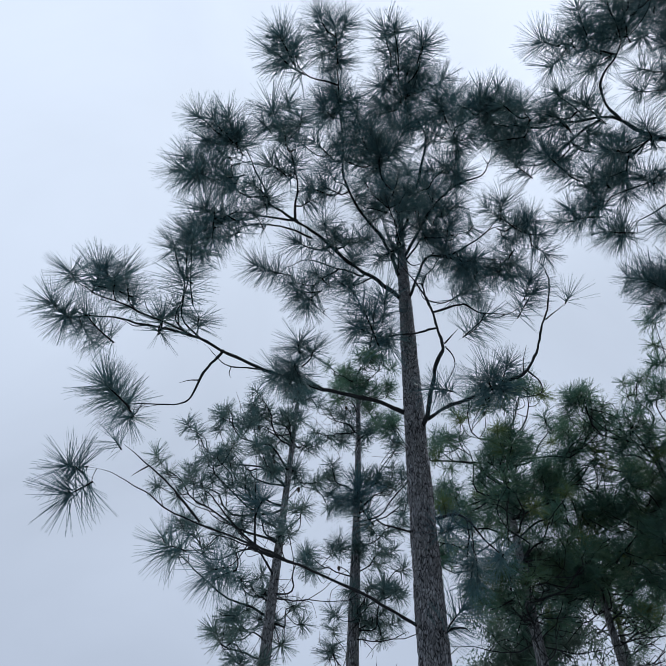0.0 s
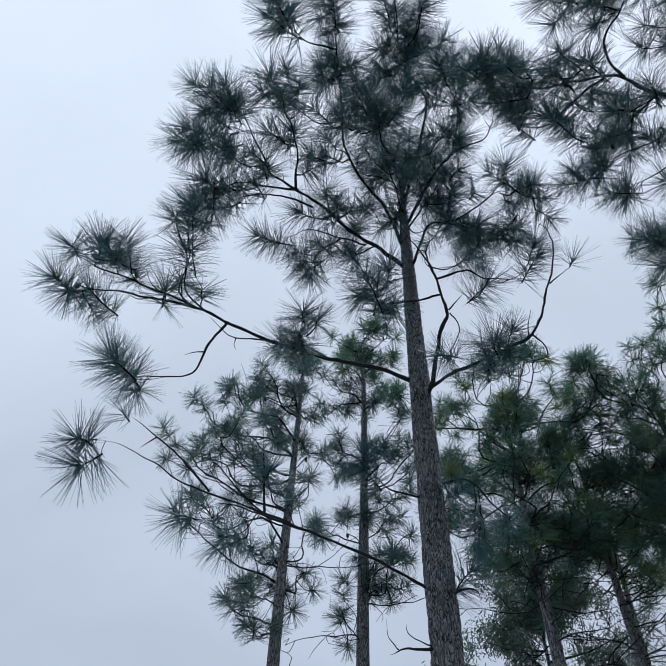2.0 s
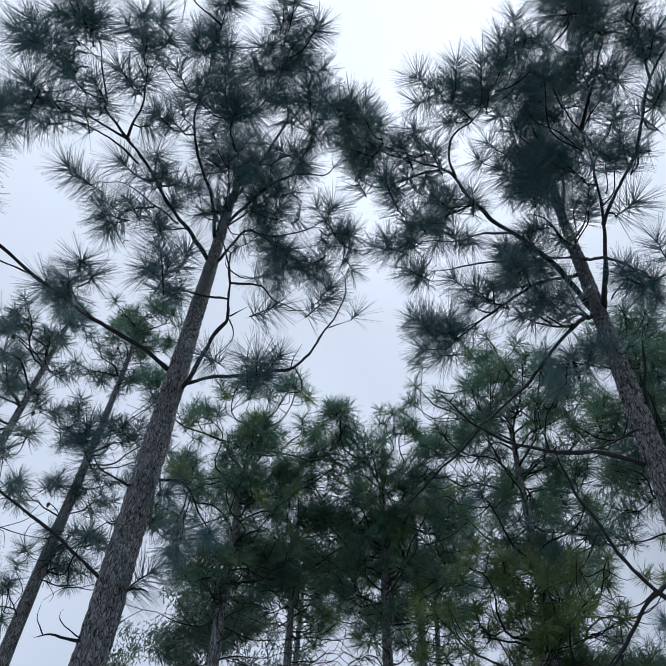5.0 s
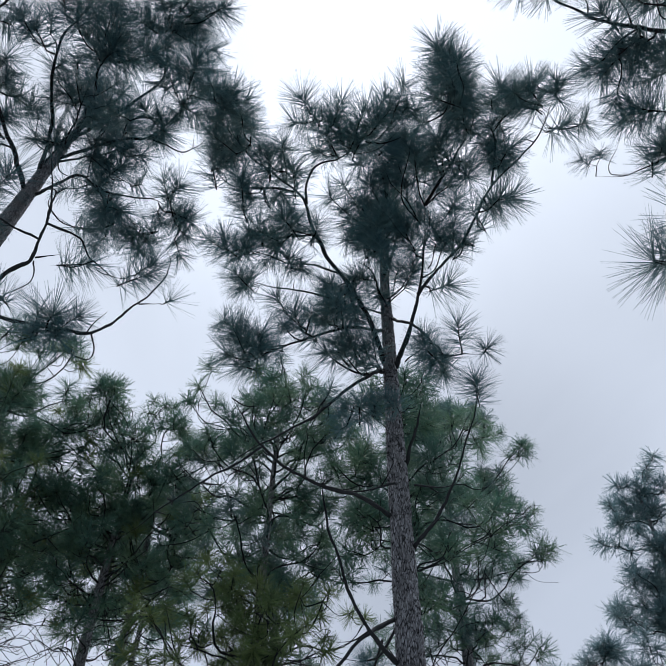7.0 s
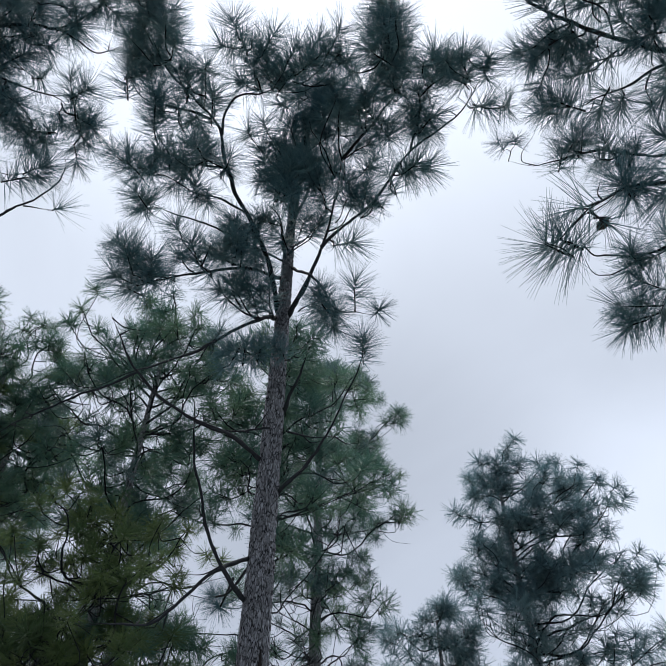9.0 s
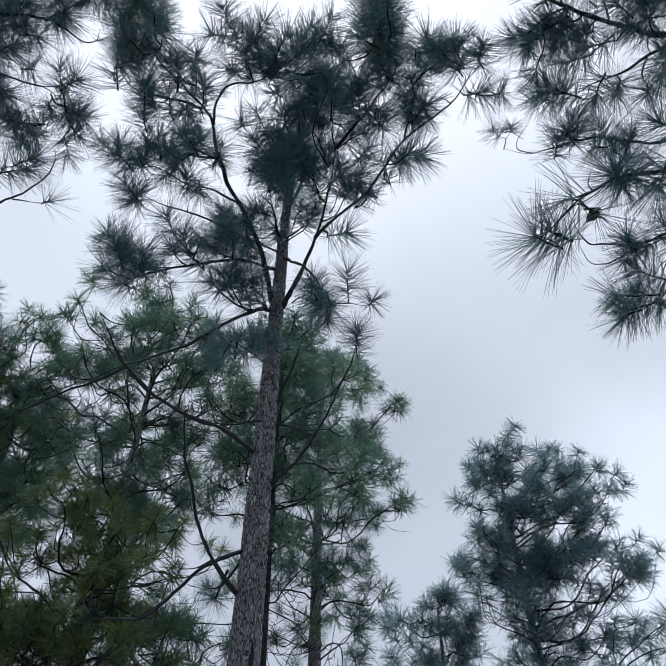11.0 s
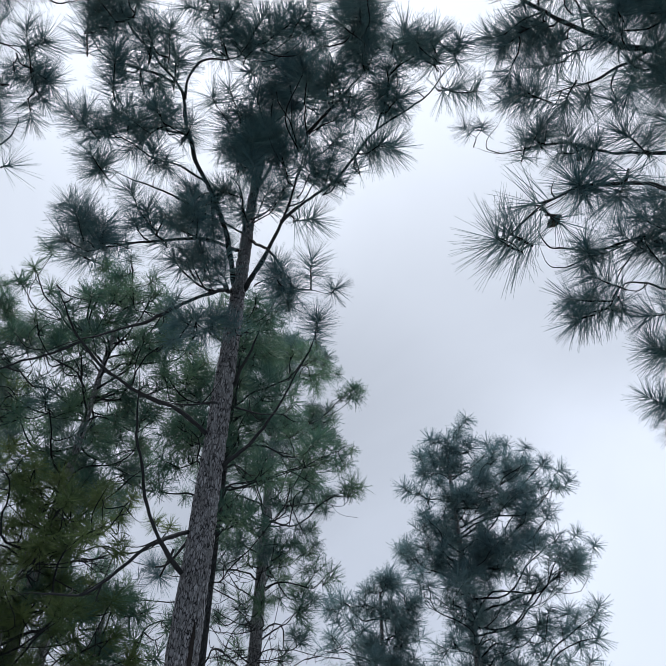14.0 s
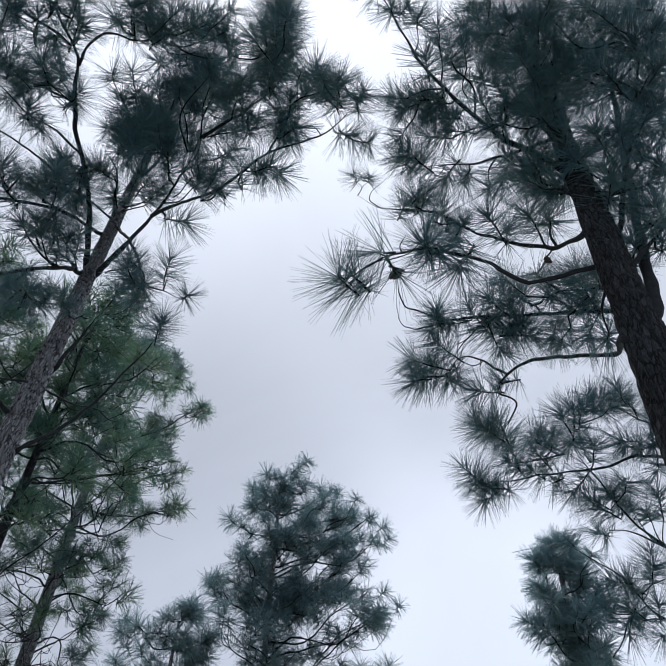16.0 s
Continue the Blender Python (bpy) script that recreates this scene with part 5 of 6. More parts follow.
cone(pine_c, (-0.36, 1.50, 4.70), (-0.30, 1.43, 4.72), 1.15)
cone(pine_c, (0.95, 0.85, 7.02), (0.97, 0.93, 6.94))
cone(pine_c, (0.60, 0.14, 6.10), (0.66, 0.20, 6.04))
scar(pine_b, 2.62, 3.12, -2.11, 0.018)

# ---- the pines further off ----
pine_e, centre = pine((-0.92, 8.55), 10.0, 0.116, 5.0, 1.5, 0, 11, "slender pine with a bare lower trunk and open crown", lean=(0.12, 0.00), bare=5)
bough(pine_e, centre, 6.40, (-1.67, -0.48, 7.28), 5, 1100, BALLS_DUSK, 0.40, 0.92, 6)
bough(pine_e, centre, 6.98, (-1.71, 0.59, 7.82), 5, 1101, BALLS_DUSK, 0.40, 0.92, 6)
bough(pine_e, centre, 7.38, (-1.43, -0.28, 8.18), 4, 1102, BALLS_DUSK, 0.40, 0.92, 6)
bough(pine_e, centre, 6.60, (-1.04, -0.85, 7.29), 5, 1103, BALLS_DUSK, 0.40, 0.92, 6)
bough(pine_e, centre, 7.38, (-0.98, 0.06, 8.08), 4, 1104, BALLS_DUSK, 0.40, 0.92, 6)
bough(pine_e, centre, 7.64, (-0.84, -0.91, 8.17), 5, 1105, BALLS_DUSK, 0.40, 0.92, 6)
bough(pine_e, centre, 8.14, (-0.48, -0.66, 8.75), 4, 1106, BALLS_DUSK, 0.40, 0.92, 6)
bough(pine_e, centre, 8.48, (-0.73, 0.17, 8.77), 5, 1107, BALLS_DUSK, 0.40, 0.92, 6)
bough(pine_e, centre, 7.05, (-0.99, 0.63, 7.94), 3, 1108, BALLS_DUSK, 0.40, 0.92, 6)
bough(pine_e, centre, 9.35, (-0.08, 0.13, 9.64), 5, 1109, BALLS_DUSK, 0.40, 0.92, 6)
bough(pine_e, centre, 8.33, (-0.31, -0.46, 8.58), 4, 1110, BALLS_DUSK, 0.40, 0.92, 6)
bough(pine_e, centre, 8.73, (0.14, 0.04, 8.89), 5, 1111, BALLS_DUSK, 0.40, 0.92, 6)
bough(pine_e, centre, 8.23, (0.03, -0.25, 8.45), 3, 1112, BALLS_DUSK, 0.40, 0.92, 6)
bough(pine_e, centre, 6.40, (-0.40, -0.68, 6.85), 3, 1113, BALLS_DUSK, 0.40, 0.92, 6)
bough(pine_e, centre, 6.13, (-0.71, -0.21, 6.72), 3, 1114, BALLS_DUSK, 0.40, 0.92, 6)
bough(pine_e, centre, 5.85, (-1.19, -0.19, 6.56), 3, 1115, BALLS_DUSK, 0.40, 0.92, 6)
bough(pine_e, centre, 5.33, (-1.34, -0.27, 6.12), 3, 1116, BALLS_DUSK, 0.40, 0.92, 6)
bough(pine_e, centre, 5.52, (-0.55, 0.53, 6.15), 3, 1118, BALLS_DUSK, 0.40, 0.92, 6)
bough(pine_e, centre, 4.75, (-0.81, 0.38, 5.34), 5, 1119, BALLS_DUSK, 0.40, 0.92, 6)
bough(pine_e, centre, 4.60, (-0.26, -0.23, 4.69), 3, 1120, BALLS_DUSK, 0.40, 0.92, 6)
bough(pine_e, centre, 4.98, (-0.37, -0.31, 5.22), 3, 1121, BALLS_DUSK, 0.40, 0.92, 6)
bough(pine_e, centre, 5.58, (-0.14, 0.22, 5.83), 3, 1122, BALLS_DUSK, 0.40, 0.92, 6)
bough(pine_e, centre, 5.15, (0.11, 0.28, 5.40), 3, 1123, BALLS_DUSK, 0.40, 0.92, 6)
bough(pine_e, centre, 5.27, (0.36, 0.51, 5.73), 3, 1124, BALLS_DUSK, 0.40, 0.92, 6)
bough(pine_e, centre, 6.45, (0.42, -0.46, 6.73), 3, 1125, BALLS_DUSK, 0.40, 0.92, 6)
bough(pine_e, centre, 7.66, (0.19, 0.36, 7.95), 4, 1126, BALLS_DUSK, 0.40, 0.92, 6)
bough(pine_e, centre, 8.23, (0.32, 0.49, 8.55), 3, 1127, BALLS_DUSK, 0.40, 0.92, 6)
bough(pine_e, centre, 5.64, (0.53, -0.43, 6.05), 3, 1128, BALLS_DUSK, 0.40, 0.92, 6)
bough(pine_e, centre, 7.86, (-0.28, 0.25, 8.14), 3, 1129, BALLS_DUSK, 0.40, 0.92, 6)
bough(pine_e, centre, 7.36, (-0.38, -0.59, 7.74), 4, 1130, BALLS_DUSK, 0.40, 0.92, 6)
bough(pine_e, centre, 9.23, (0.15, 0.38, 9.56), 5, 1131, BALLS_DUSK, 0.40, 0.92, 6)
bough(pine_e, centre, 6.21, (-1.00, -0.97, 6.74), 4, 1132, BALLS_DUSK, 0.40, 0.92, 6)
cone(pine_e, centre(8.20), (-0.40, -0.36, 8.27))
cone(pine_e, centre(7.50), (-0.10, -0.36, 7.59))
cone(pine_e, centre(7.10), (0.30, -0.30, 7.15))
pine_f, centre = pine((0.22, 9.80), 11.4, 0.140, 5.2, 1.5, 0, 12, "slender upright pine with an open thin crown", lean=(0.08, 0.00), bare=4)
bough(pine_f, centre, 10.75, (-0.56, -0.04, 11.22), 5, 1200, BALLS_GREEN, 0.42, 0.98, 6)
bough(pine_f, centre, 10.75, (-0.07, 0.14, 11.32), 5, 1201, BALLS_GREEN, 0.42, 0.98, 6)
bough(pine_f, centre, 10.75, (0.25, -0.44, 11.18), 5, 1202, BALLS_GREEN, 0.42, 0.98, 6)
bough(pine_f, centre, 10.48, (0.20, -0.19, 10.75), 5, 1203, BALLS_GREEN, 0.42, 0.98, 6)
bough(pine_f, centre, 10.46, (0.49, 0.19, 10.81), 5, 1204, BALLS_GREEN, 0.42, 0.98, 6)
bough(pine_f, centre, 10.19, (0.73, 0.04, 10.63), 4, 1205, BALLS_GREEN, 0.42, 0.98, 6)
bough(pine_f, centre, 9.98, (-0.29, -0.38, 10.32), 5, 1206, BALLS_GREEN, 0.42, 0.98, 6)
bough(pine_f, centre, 8.06, (0.77, -0.53, 8.70), 4, 1207, BALLS_DUSK, 0.42, 0.98, 6)
bough(pine_f, centre, 7.62, (0.68, -0.64, 8.23), 4, 1208, BALLS_DUSK, 0.42, 0.98, 6)
bough(pine_f, centre, 7.73, (0.45, -0.49, 8.16), 5, 1209, BALLS_DUSK, 0.42, 0.98, 6)
bough(pine_f, centre, 9.47, (-0.48, -0.21, 9.82), 4, 1210, BALLS_DUSK, 0.42, 0.98, 6)
bough(pine_f, centre, 9.54, (-0.77, 0.50, 9.85), 4, 1211, BALLS_DUSK, 0.42, 0.98, 6)
bough(pine_f, centre, 7.84, (-0.37, -0.51, 8.36), 4, 1212, BALLS_DUSK, 0.42, 0.98, 6)
bough(pine_f, centre, 7.11, (0.64, -0.02, 7.37), 5, 1213, BALLS_DUSK, 0.42, 0.98, 6)
bough(pine_f, centre, 6.73, (0.54, 0.54, 7.30), 4, 1214, BALLS_DUSK, 0.42, 0.98, 6)
bough(pine_f, centre, 5.95, (0.28, -0.37, 6.25), 4, 1215, BALLS_DUSK, 0.42, 0.98, 6)
bough(pine_f, centre, 5.75, (0.62, -0.51, 6.13), 4, 1216, BALLS_DUSK, 0.42, 0.98, 6)
bough(pine_f, centre, 7.00, (-0.21, 0.12, 7.21), 4, 1217, BALLS_DUSK, 0.42, 0.98, 6)
bough(pine_f, centre, 8.14, (-0.71, 0.27, 8.43), 4, 1218, BALLS_DUSK, 0.42, 0.98, 6)
bough(pine_f, centre, 4.95, (-0.30, -0.35, 5.35), 4, 1219, BALLS_DUSK, 0.42, 0.98, 6)
bough(pine_f, centre, 5.75, (0.14, -0.08, 5.95), 4, 1220, BALLS_DUSK, 0.42, 0.98, 6)
bough(pine_f, centre, 5.76, (0.49, 0.09, 6.08), 4, 1221, BALLS_DUSK, 0.42, 0.98, 6)
bough(pine_f, centre, 6.57, (-0.76, -0.20, 6.86), 3, 1222, BALLS_DUSK, 0.42, 0.98, 6)
bough(pine_f, centre, 7.50, (1.05, 0.31, 8.26), 4, 1223, BALLS_DUSK, 0.42, 0.98, 6)
bough(pine_f, centre, 9.51, (-0.11, 0.42, 9.86), 4, 1224, BALLS_DUSK, 0.42, 0.98, 6)
bough(pine_f, centre, 9.24, (0.45, -0.17, 9.52), 4, 1225, BALLS_DUSK, 0.42, 0.98, 6)
bough(pine_f, centre, 9.54, (0.83, 0.23, 10.05), 4, 1226, BALLS_GREEN, 0.42, 0.98, 6)
bough(pine_f, centre, 7.56, (1.07, -0.77, 8.03), 4, 1227, BALLS_DUSK, 0.42, 0.98, 6)
bough(pine_f, centre, 6.13, (0.83, -0.25, 6.60), 4, 1228, BALLS_DUSK, 0.42, 0.98, 6)
bough(pine_f, centre, 7.94, (-0.40, 0.35, 8.31), 4, 1229, BALLS_DUSK, 0.42, 0.98, 6)
bough(pine_f, centre, 10.34, (0.57, -0.61, 10.89), 5, 1230, BALLS_GREEN, 0.42, 0.98, 6)
cone(pine_f, centre(9.70), (-0.13, -0.30, 9.83))
cone(pine_f, centre(6.50), (-0.22, -0.30, 6.56))
cone(pine_f, centre(8.10), (0.32, -0.19, 8.21))
pine_g, centre = pine((13.25, 1.90), 10.2, 0.120, 5.2, 1.5, 0, 17, "lone bluish pine with a rounded crown", lean=(-0.19, 0.42), bare=16)
bough(pine_g, centre, 9.55, (-0.18, 0.60, 9.94), 5, 1700, MIXED_BLUE, 0.46, 1.12)
bough(pine_g, centre, 9.55, (0.27, 0.24, 10.22), 5, 1701, MIXED_BLUE, 0.46, 1.12)
bough(pine_g, centre, 9.23, (0.09, 0.93, 9.68), 5, 1702, MIXED_BLUE, 0.46, 1.12)
bough(pine_g, centre, 9.49, (0.08, -0.06, 9.73), 5, 1703, MIXED_BLUE, 0.46, 1.12)
bough(pine_g, centre, 8.46, (-0.74, -0.69, 8.96), 5, 1704, MIXED_BLUE, 0.46, 1.12)
bough(pine_g, centre, 9.05, (0.07, 0.49, 9.28), 5, 1705, MIXED_BLUE, 0.46, 1.12)
bough(pine_g, centre, 8.85, (-0.24, 1.03, 9.23), 5, 1706, MIXED_BLUE, 0.46, 1.12)
bough(pine_g, centre, 8.22, (0.30, 1.38, 9.07), 5, 1707, MIXED_BLUE, 0.46, 1.12)
bough(pine_g, centre, 8.07, (-0.24, 0.56, 8.49), 5, 1708, MIXED_BLUE, 0.46, 1.12)
bough(pine_g, centre, 8.18, (-0.50, -0.29, 8.65), 5, 1709, MIXED_BLUE, 0.46, 1.12)
bough(pine_g, centre, 8.84, (0.63, -0.73, 9.26), 5, 1710, MIXED_BLUE, 0.46, 1.12)
bough(pine_g, centre, 8.44, (0.47, -1.24, 9.23), 5, 1711, MIXED_BLUE, 0.46, 1.12)
bough(pine_g, centre, 8.51, (1.10, -1.43, 9.16), 5, 1712, MIXED_BLUE, 0.46, 1.12)
bough(pine_g, centre, 7.72, (0.12, -0.96, 8.48), 5, 1713, MIXED_BLUE, 0.46, 1.12)
bough(pine_g, centre, 8.17, (0.15, -0.30, 8.47), 5, 1714, MIXED_BLUE, 0.46, 1.12)
bough(pine_g, centre, 7.85, (-0.34, 0.06, 8.17), 5, 1715, MIXED_BLUE, 0.46, 1.12)
bough(pine_g, centre, 7.15, (0.03, -1.29, 8.12), 5, 1716, MIXED_BLUE, 0.46, 1.12)
bough(pine_g, centre, 6.95, (-0.79, 0.90, 7.71), 5, 1717, MIXED_BLUE, 0.46, 1.12)
bough(pine_g, centre, 7.33, (0.29, 0.76, 7.92), 5, 1718, MIXED_BLUE, 0.46, 1.12)
bough(pine_g, centre, 7.16, (-0.34, -0.06, 7.42), 6, 1719, MIXED_BLUE, 0.46, 1.12)
bough(pine_g, centre, 6.79, (-0.47, -0.52, 7.28), 6, 1720, MIXED_BLUE, 0.46, 1.12)
bough(pine_g, centre, 7.10, (-0.17, -0.97, 7.84), 5, 1721, MIXED_BLUE, 0.46, 1.12)
bough(pine_g, centre, 6.60, (-0.10, -0.70, 7.11), 6, 1722, MIXED_BLUE, 0.46, 1.12)
bough(pine_g, centre, 7.21, (0.79, -1.11, 7.72), 5, 1723, MIXED_BLUE, 0.46, 1.12)
bough(pine_g, centre, 6.42, (-0.17, 1.48, 7.44), 5, 1724, MIXED_BLUE, 0.46, 1.12)
bough(pine_g, centre, 6.85, (-0.14, 1.06, 7.34), 5, 1725, MIXED_BLUE, 0.46, 1.12)
bough(pine_g, centre, 6.57, (-0.38, 0.51, 7.04), 6, 1726, MIXED_BLUE, 0.46, 1.12)
bough(pine_g, centre, 6.51, (-0.29, 0.14, 6.79), 6, 1727, MIXED_BLUE, 0.46, 1.12)
bough(pine_g, centre, 6.84, (0.09, -0.27, 7.10), 6, 1728, MIXED_BLUE, 0.46, 1.12)
bough(pine_g, centre, 5.81, (-0.70, -1.54, 6.72), 5, 1729, MIXED_BLUE, 0.46, 1.12)
bough(pine_g, centre, 5.54, (-0.27, -1.66, 6.63), 5, 1731, MIXED_BLUE, 0.46, 1.12)
bough(pine_g, centre, 5.68, (-0.81, 0.59, 6.32), 4, 1733, MIXED_BLUE, 0.46, 1.12)
bough(pine_g, centre, 6.11, (-0.16, 0.18, 6.35), 5, 1734, MIXED_BLUE, 0.46, 1.12)
bough(pine_g, centre, 5.76, (-0.30, -1.08, 6.40), 5, 1735, MIXED_BLUE, 0.46, 1.12)
bough(pine_g, centre, 5.34, (-0.98, 0.96, 6.31), 4, 1737, MIXED_BLUE, 0.46, 1.12)
bough(pine_g, centre, 5.78, (1.01, -1.43, 6.21), 4, 1738, MIXED_BLUE, 0.46, 1.12)
bough(pine_g, centre, 4.82, (0.29, -1.86, 5.83), 4, 1739, MIXED_BLUE, 0.46, 1.12)
bough(pine_g, centre, 5.14, (-0.06, -0.88, 5.71), 5, 1740, MIXED_BLUE, 0.46, 1.12)
bough(pine_g, centre, 4.80, (-0.15, -1.87, 5.32), 4, 1742, MIXED_BLUE, 0.46, 1.12)
bough(pine_g, centre, 5.31, (-0.23, -0.49, 5.58), 4, 1743, MIXED_BLUE, 0.46, 1.12)
bough(pine_g, centre, 5.64, (-0.59, 0.49, 5.97), 4, 1744, MIXED_BLUE, 0.46, 1.12)
bough(pine_g, centre, 5.66, (0.27, 0.20, 5.94), 4, 1745, MIXED_BLUE, 0.46, 1.12)
bough(pine_g, centre, 5.08, (0.31, 0.89, 5.76), 4, 1746, MIXED_BLUE, 0.46, 1.12)
bough(pine_g, centre, 5.11, (0.32, -0.21, 5.32), 4, 1747, MIXED_BLUE, 0.46, 1.12)
bough(pine_g, centre, 4.88, (0.87, -1.04, 5.29), 4, 1748, MIXED_BLUE, 0.46, 1.12)
bough(pine_g, centre, 4.80, (0.77, -1.66, 5.20), 4, 1749, MIXED_BLUE, 0.46, 1.12)
bough(pine_g, centre, 4.81, (0.11, 0.58, 5.15), 4, 1750, MIXED_BLUE, 0.46, 1.12)
bough(pine_g, centre, 4.80, (-0.46, -0.59, 4.73), 5, 1751, MIXED_BLUE, 0.46, 1.12)
bough(pine_g, centre, 4.80, (0.04, 1.15, 4.94), 4, 1752, MIXED_BLUE, 0.46, 1.12)
bough(pine_g, centre, 4.80, (0.17, -1.19, 4.60), 5, 1753, MIXED_BLUE, 0.46, 1.12)
bough(pine_g, centre, 4.80, (-0.29, 0.08, 4.60), 4, 1754, MIXED_BLUE, 0.46, 1.12)
bough(pine_g, centre, 8.94, (-0.22, -0.76, 9.54), 4, 1760, MIXED_BLUE, 0.44, 1.02)
bough(pine_g, centre, 8.34, (-0.01, -0.82, 8.96), 4, 1761, MIXED_BLUE, 0.44, 1.02)
bough(pine_g, centre, 8.14, (-0.15, -1.26, 8.96), 4, 1762, MIXED_BLUE, 0.44, 1.02)
bough(pine_g, centre, 8.06, (-0.01, -1.60, 9.03), 4, 1763, MIXED_BLUE, 0.44, 1.02)
bough(pine_g, centre, 7.48, (-0.01, -1.69, 8.49), 4, 1764, MIXED_BLUE, 0.44, 1.02)
bough(pine_g, centre, 7.51, (-0.35, -1.19, 8.32), 4, 1765, MIXED_BLUE, 0.44, 1.02)
bough(pine_g, centre, 6.85, (0.19, -1.14, 7.62), 4, 1767, MIXED_BLUE, 0.44, 1.02)
bough(pine_g, centre, 7.55, (-0.21, -0.73, 8.14), 4, 1768, MIXED_BLUE, 0.44, 1.02)
bough(pine_g, centre, 6.23, (-0.27, -1.60, 7.21), 4, 1769, MIXED_BLUE, 0.44, 1.02)
bough(pine_g, centre, 5.93, (0.22, -1.89, 7.03), 4, 1770, MIXED_BLUE, 0.44, 1.02)
bough(pine_g, centre, 5.70, (-0.11, -1.58, 6.66), 4, 1771, MIXED_BLUE, 0.44, 1.02)
bough(pine_g, centre, 6.40, (-0.46, 1.49, 7.35), 4, 1773, MIXED_BLUE, 0.44, 1.02)
bough(pine_g, centre, 7.12, (-0.24, 1.18, 7.92), 4, 1774, MIXED_BLUE, 0.44, 1.02)
bough(pine_g, centre, 7.00, (-0.50, 0.88, 7.70), 4, 1775, MIXED_BLUE, 0.44, 1.02)
bough(pine_g, centre, 6.67, (0.05, -0.62, 7.20), 4, 1776, MIXED_BLUE, 0.44, 1.02)
bough(pine_g, centre, 6.83, (-0.06, -1.46, 7.74), 4, 1778, MIXED_BLUE, 0.44, 1.02)
pine_h, centre = pine((13.60, 4.10), 7.2, 0.100, 4.2, 1.5, 0, 18, "low young pine with dark blue tufts", lean=(0.00, 0.00), bare=4)
bough(pine_h, centre, 6.55, (-0.22, -0.06, 6.96), 5, 1800, MIXED_BLUE, 0.45, 1.15)
bough(pine_h, centre, 6.20, (-0.05, -0.59, 6.49), 5, 1801, MIXED_BLUE, 0.45, 1.15)
bough(pine_h, centre, 6.55, (0.04, -0.16, 7.20), 4, 1802, MIXED_BLUE, 0.45, 1.15)
bough(pine_h, centre, 6.31, (-0.20, 0.54, 6.66), 4, 1803, MIXED_BLUE, 0.45, 1.15)
bough(pine_h, centre, 5.53, (-0.33, 0.24, 5.79), 5, 1804, MIXED_BLUE, 0.45, 1.15)
bough(pine_h, centre, 6.22, (-0.04, 1.19, 6.73), 4, 1805, MIXED_BLUE, 0.45, 1.15)
bough(pine_h, centre, 5.76, (0.28, -0.30, 6.12), 5, 1806, MIXED_BLUE, 0.45, 1.15)
bough(pine_h, centre, 5.64, (0.26, 0.90, 6.33), 4, 1807, MIXED_BLUE, 0.45, 1.15)
bough(pine_h, centre, 6.17, (-0.18, -0.07, 6.37), 4, 1808, MIXED_BLUE, 0.45, 1.15)
bough(pine_h, centre, 5.63, (0.48, -0.54, 6.08), 4, 1809, MIXED_BLUE, 0.45, 1.15)
bough(pine_h, centre, 4.89, (-0.53, 0.42, 5.35), 5, 1810, MIXED_BLUE, 0.45, 1.15)
bough(pine_h, centre, 5.19, (0.35, -0.06, 5.53), 5, 1811, MIXED_BLUE, 0.45, 1.15)
bough(pine_h, centre, 5.21, (-0.86, 0.89, 5.71), 4, 1812, MIXED_BLUE, 0.45, 1.15)
bough(pine_h, centre, 4.48, (-0.51, 0.09, 4.94), 5, 1813, MIXED_BLUE, 0.45, 1.15)
bough(pine_h, centre, 4.33, (-0.69, 0.68, 4.95), 5, 1814, MIXED_BLUE, 0.45, 1.15)
bough(pine_h, centre, 4.96, (0.18, -0.46, 5.31), 4, 1815, MIXED_BLUE, 0.45, 1.15)
pine((2.86, 9.12), 9.6, 0.13, 5.6, 1.75, 47, 13, "dense dark green pine in a thick stand", STAND_GREEN, tufts=6, size=0.92, spread=0.38, full=0.75, bare=20, low=0.35)
pine((4.16, 9.7), 8.4, 0.12, 6.2, 1.4, 28, 21, "dense green pine with a thin grey trunk", STAND_GREEN, tufts=5, full=0.7, bare=22, low=0.4)
pine((5.35, 8.75), 9.7, 0.13, 5.6, 1.6, 49, 14, "dense dark green pine with a rounded top", STAND_GREEN, tufts=6, size=0.92, spread=0.38, full=0.75, bare=20, low=0.35)
pine((6.1, 9.2), 8.9, 0.13, 6.0, 1.6, 26, 22, "dense shaded pine inside the thick stand", STAND_GREEN, tufts=4, full=0.7, bare=22, low=0.4)
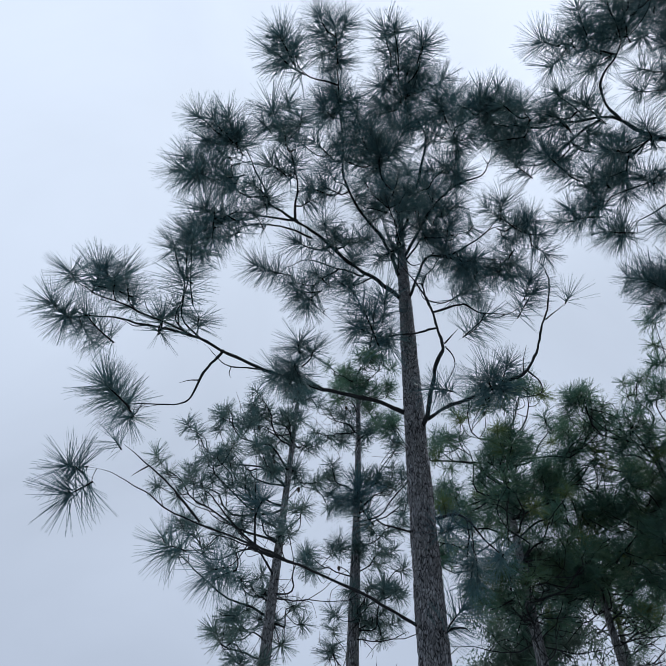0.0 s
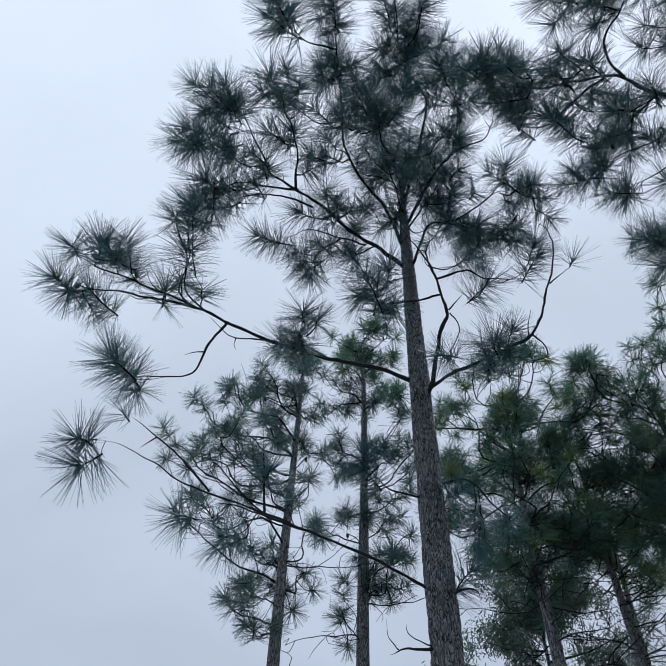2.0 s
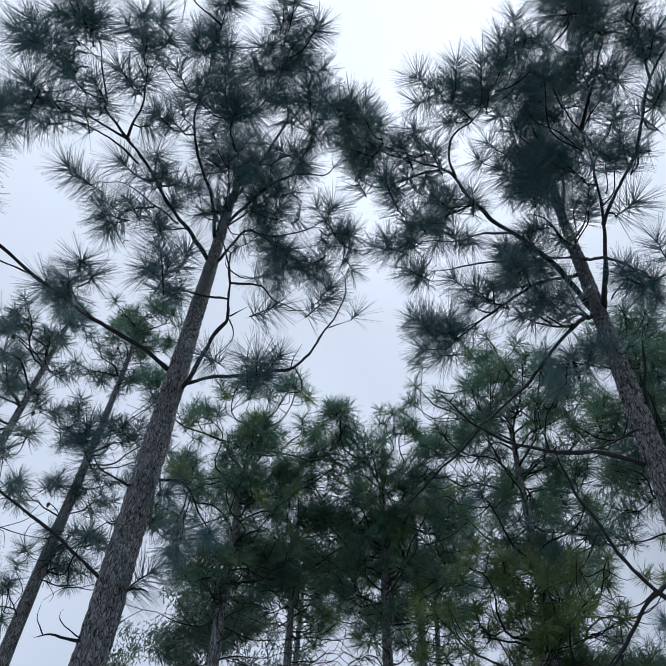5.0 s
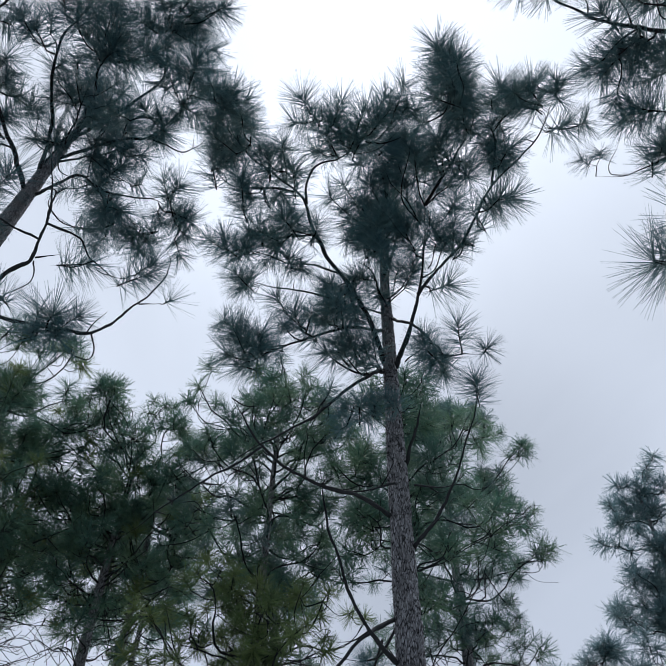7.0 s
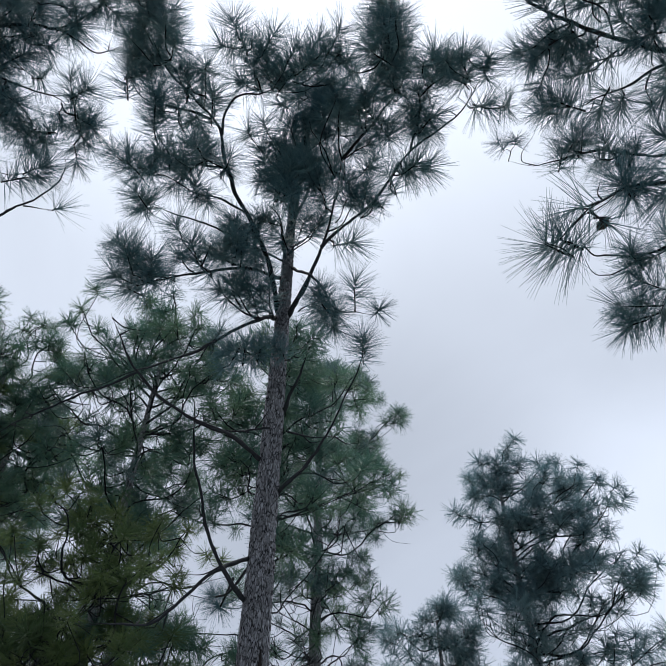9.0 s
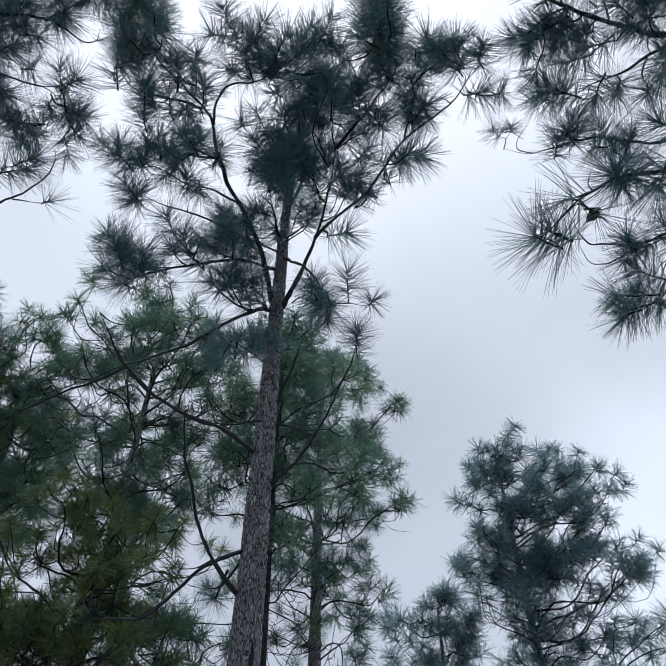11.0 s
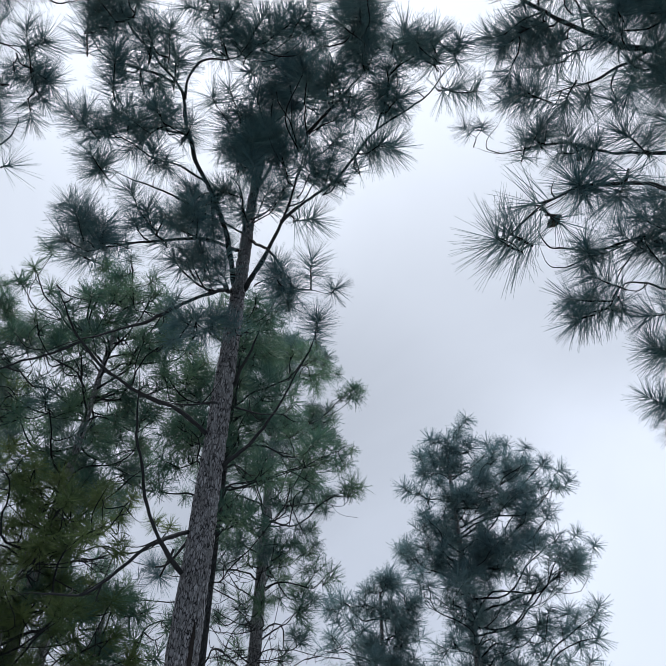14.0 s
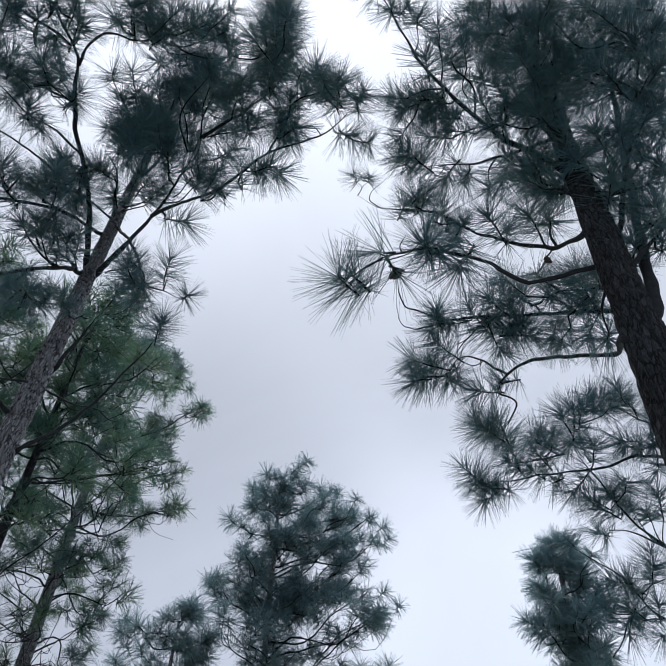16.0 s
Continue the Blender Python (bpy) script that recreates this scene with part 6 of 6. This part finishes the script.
pine((6.05, 6.18), 9.6, 0.105, 5.6, 1.5, 42, 15, "green pine with a thin pale grey trunk", MIXED_GREEN, tufts=6, size=0.92, full=0.6, bare=12, low=0.4)
pine((10.37, 5.4), 12.0, 0.15, 5.0, 1.6, 62, 16, "tall green pine behind the rough-barked pine", BUSHES_GREEN + BALLS_GREEN[:1] + BALLS_DUSK[:3], tufts=6, size=0.92, bare=30, low=0.35)
pine((13.28, 5.05), 5.3, 0.07, 2.4, 0.5, 18, 23, "small young pine under the taller ones", BALLS_YOUNG[:2] + BALLS_GREEN[:2], tufts=3, size=0.85, bare=2)
pine((9.1, -2.6), 6.6, 0.11, 3.6, 0.5, 36, 19, "narrow young pine with dense tufts", BALLS_BLUE, tufts=4, bare=0, full=0.3, spread=0.26)
pine((7.02, 4.20), 9.2, 0.10, 5.6, 1.3, 30, 24, "thin pine with a dark scorched trunk", BUSHES_GREEN, lean=(-0.10, 0.16), tufts=4, low=0.4, bark=BARK_SHADED_SCORCHED)
pine((5.35, 5.5), 5.5, 0.08, 2.3, 1.25, 40, 25, "young yellow-green pine beneath the stand", BALLS_YOUNG, tufts=6, size=0.72)
pine((5.05, 5.85), 4.4, 0.07, 2.2, 1.0, 30, 26, "short yellow-green pine beneath the stand", BALLS_YOUNG, tufts=5, size=0.72)
pine((6.3, 5.2), 4.7, 0.07, 2.0, 1.0, 18, 27, "short dark green pine beneath the stand", BALLS_GREEN, tufts=5, bare=2)
pine((5.6, 13.0), 9.0, 0.13, 7.2, 1.7, 18, 41, "shaded pine deep inside the thick stand", STAND_GREEN, tufts=3, full=0.6, bare=26)
pine((7.9, 11.4), 9.2, 0.13, 7.0, 1.7, 16, 42, "dark green pine deep inside the stand", STAND_GREEN, tufts=3, full=0.6, bare=26)
pine((9.0, 8.5), 9.4, 0.13, 5.4, 1.8, 19, 43, "dark green pine at the back of the stand", STAND_GREEN, tufts=4, full=0.6, bare=26)
broadleaf((3.7, 12.9), 8.4, 0.10, 2.5, 31, "small-leaved tree at the edge of the stand")
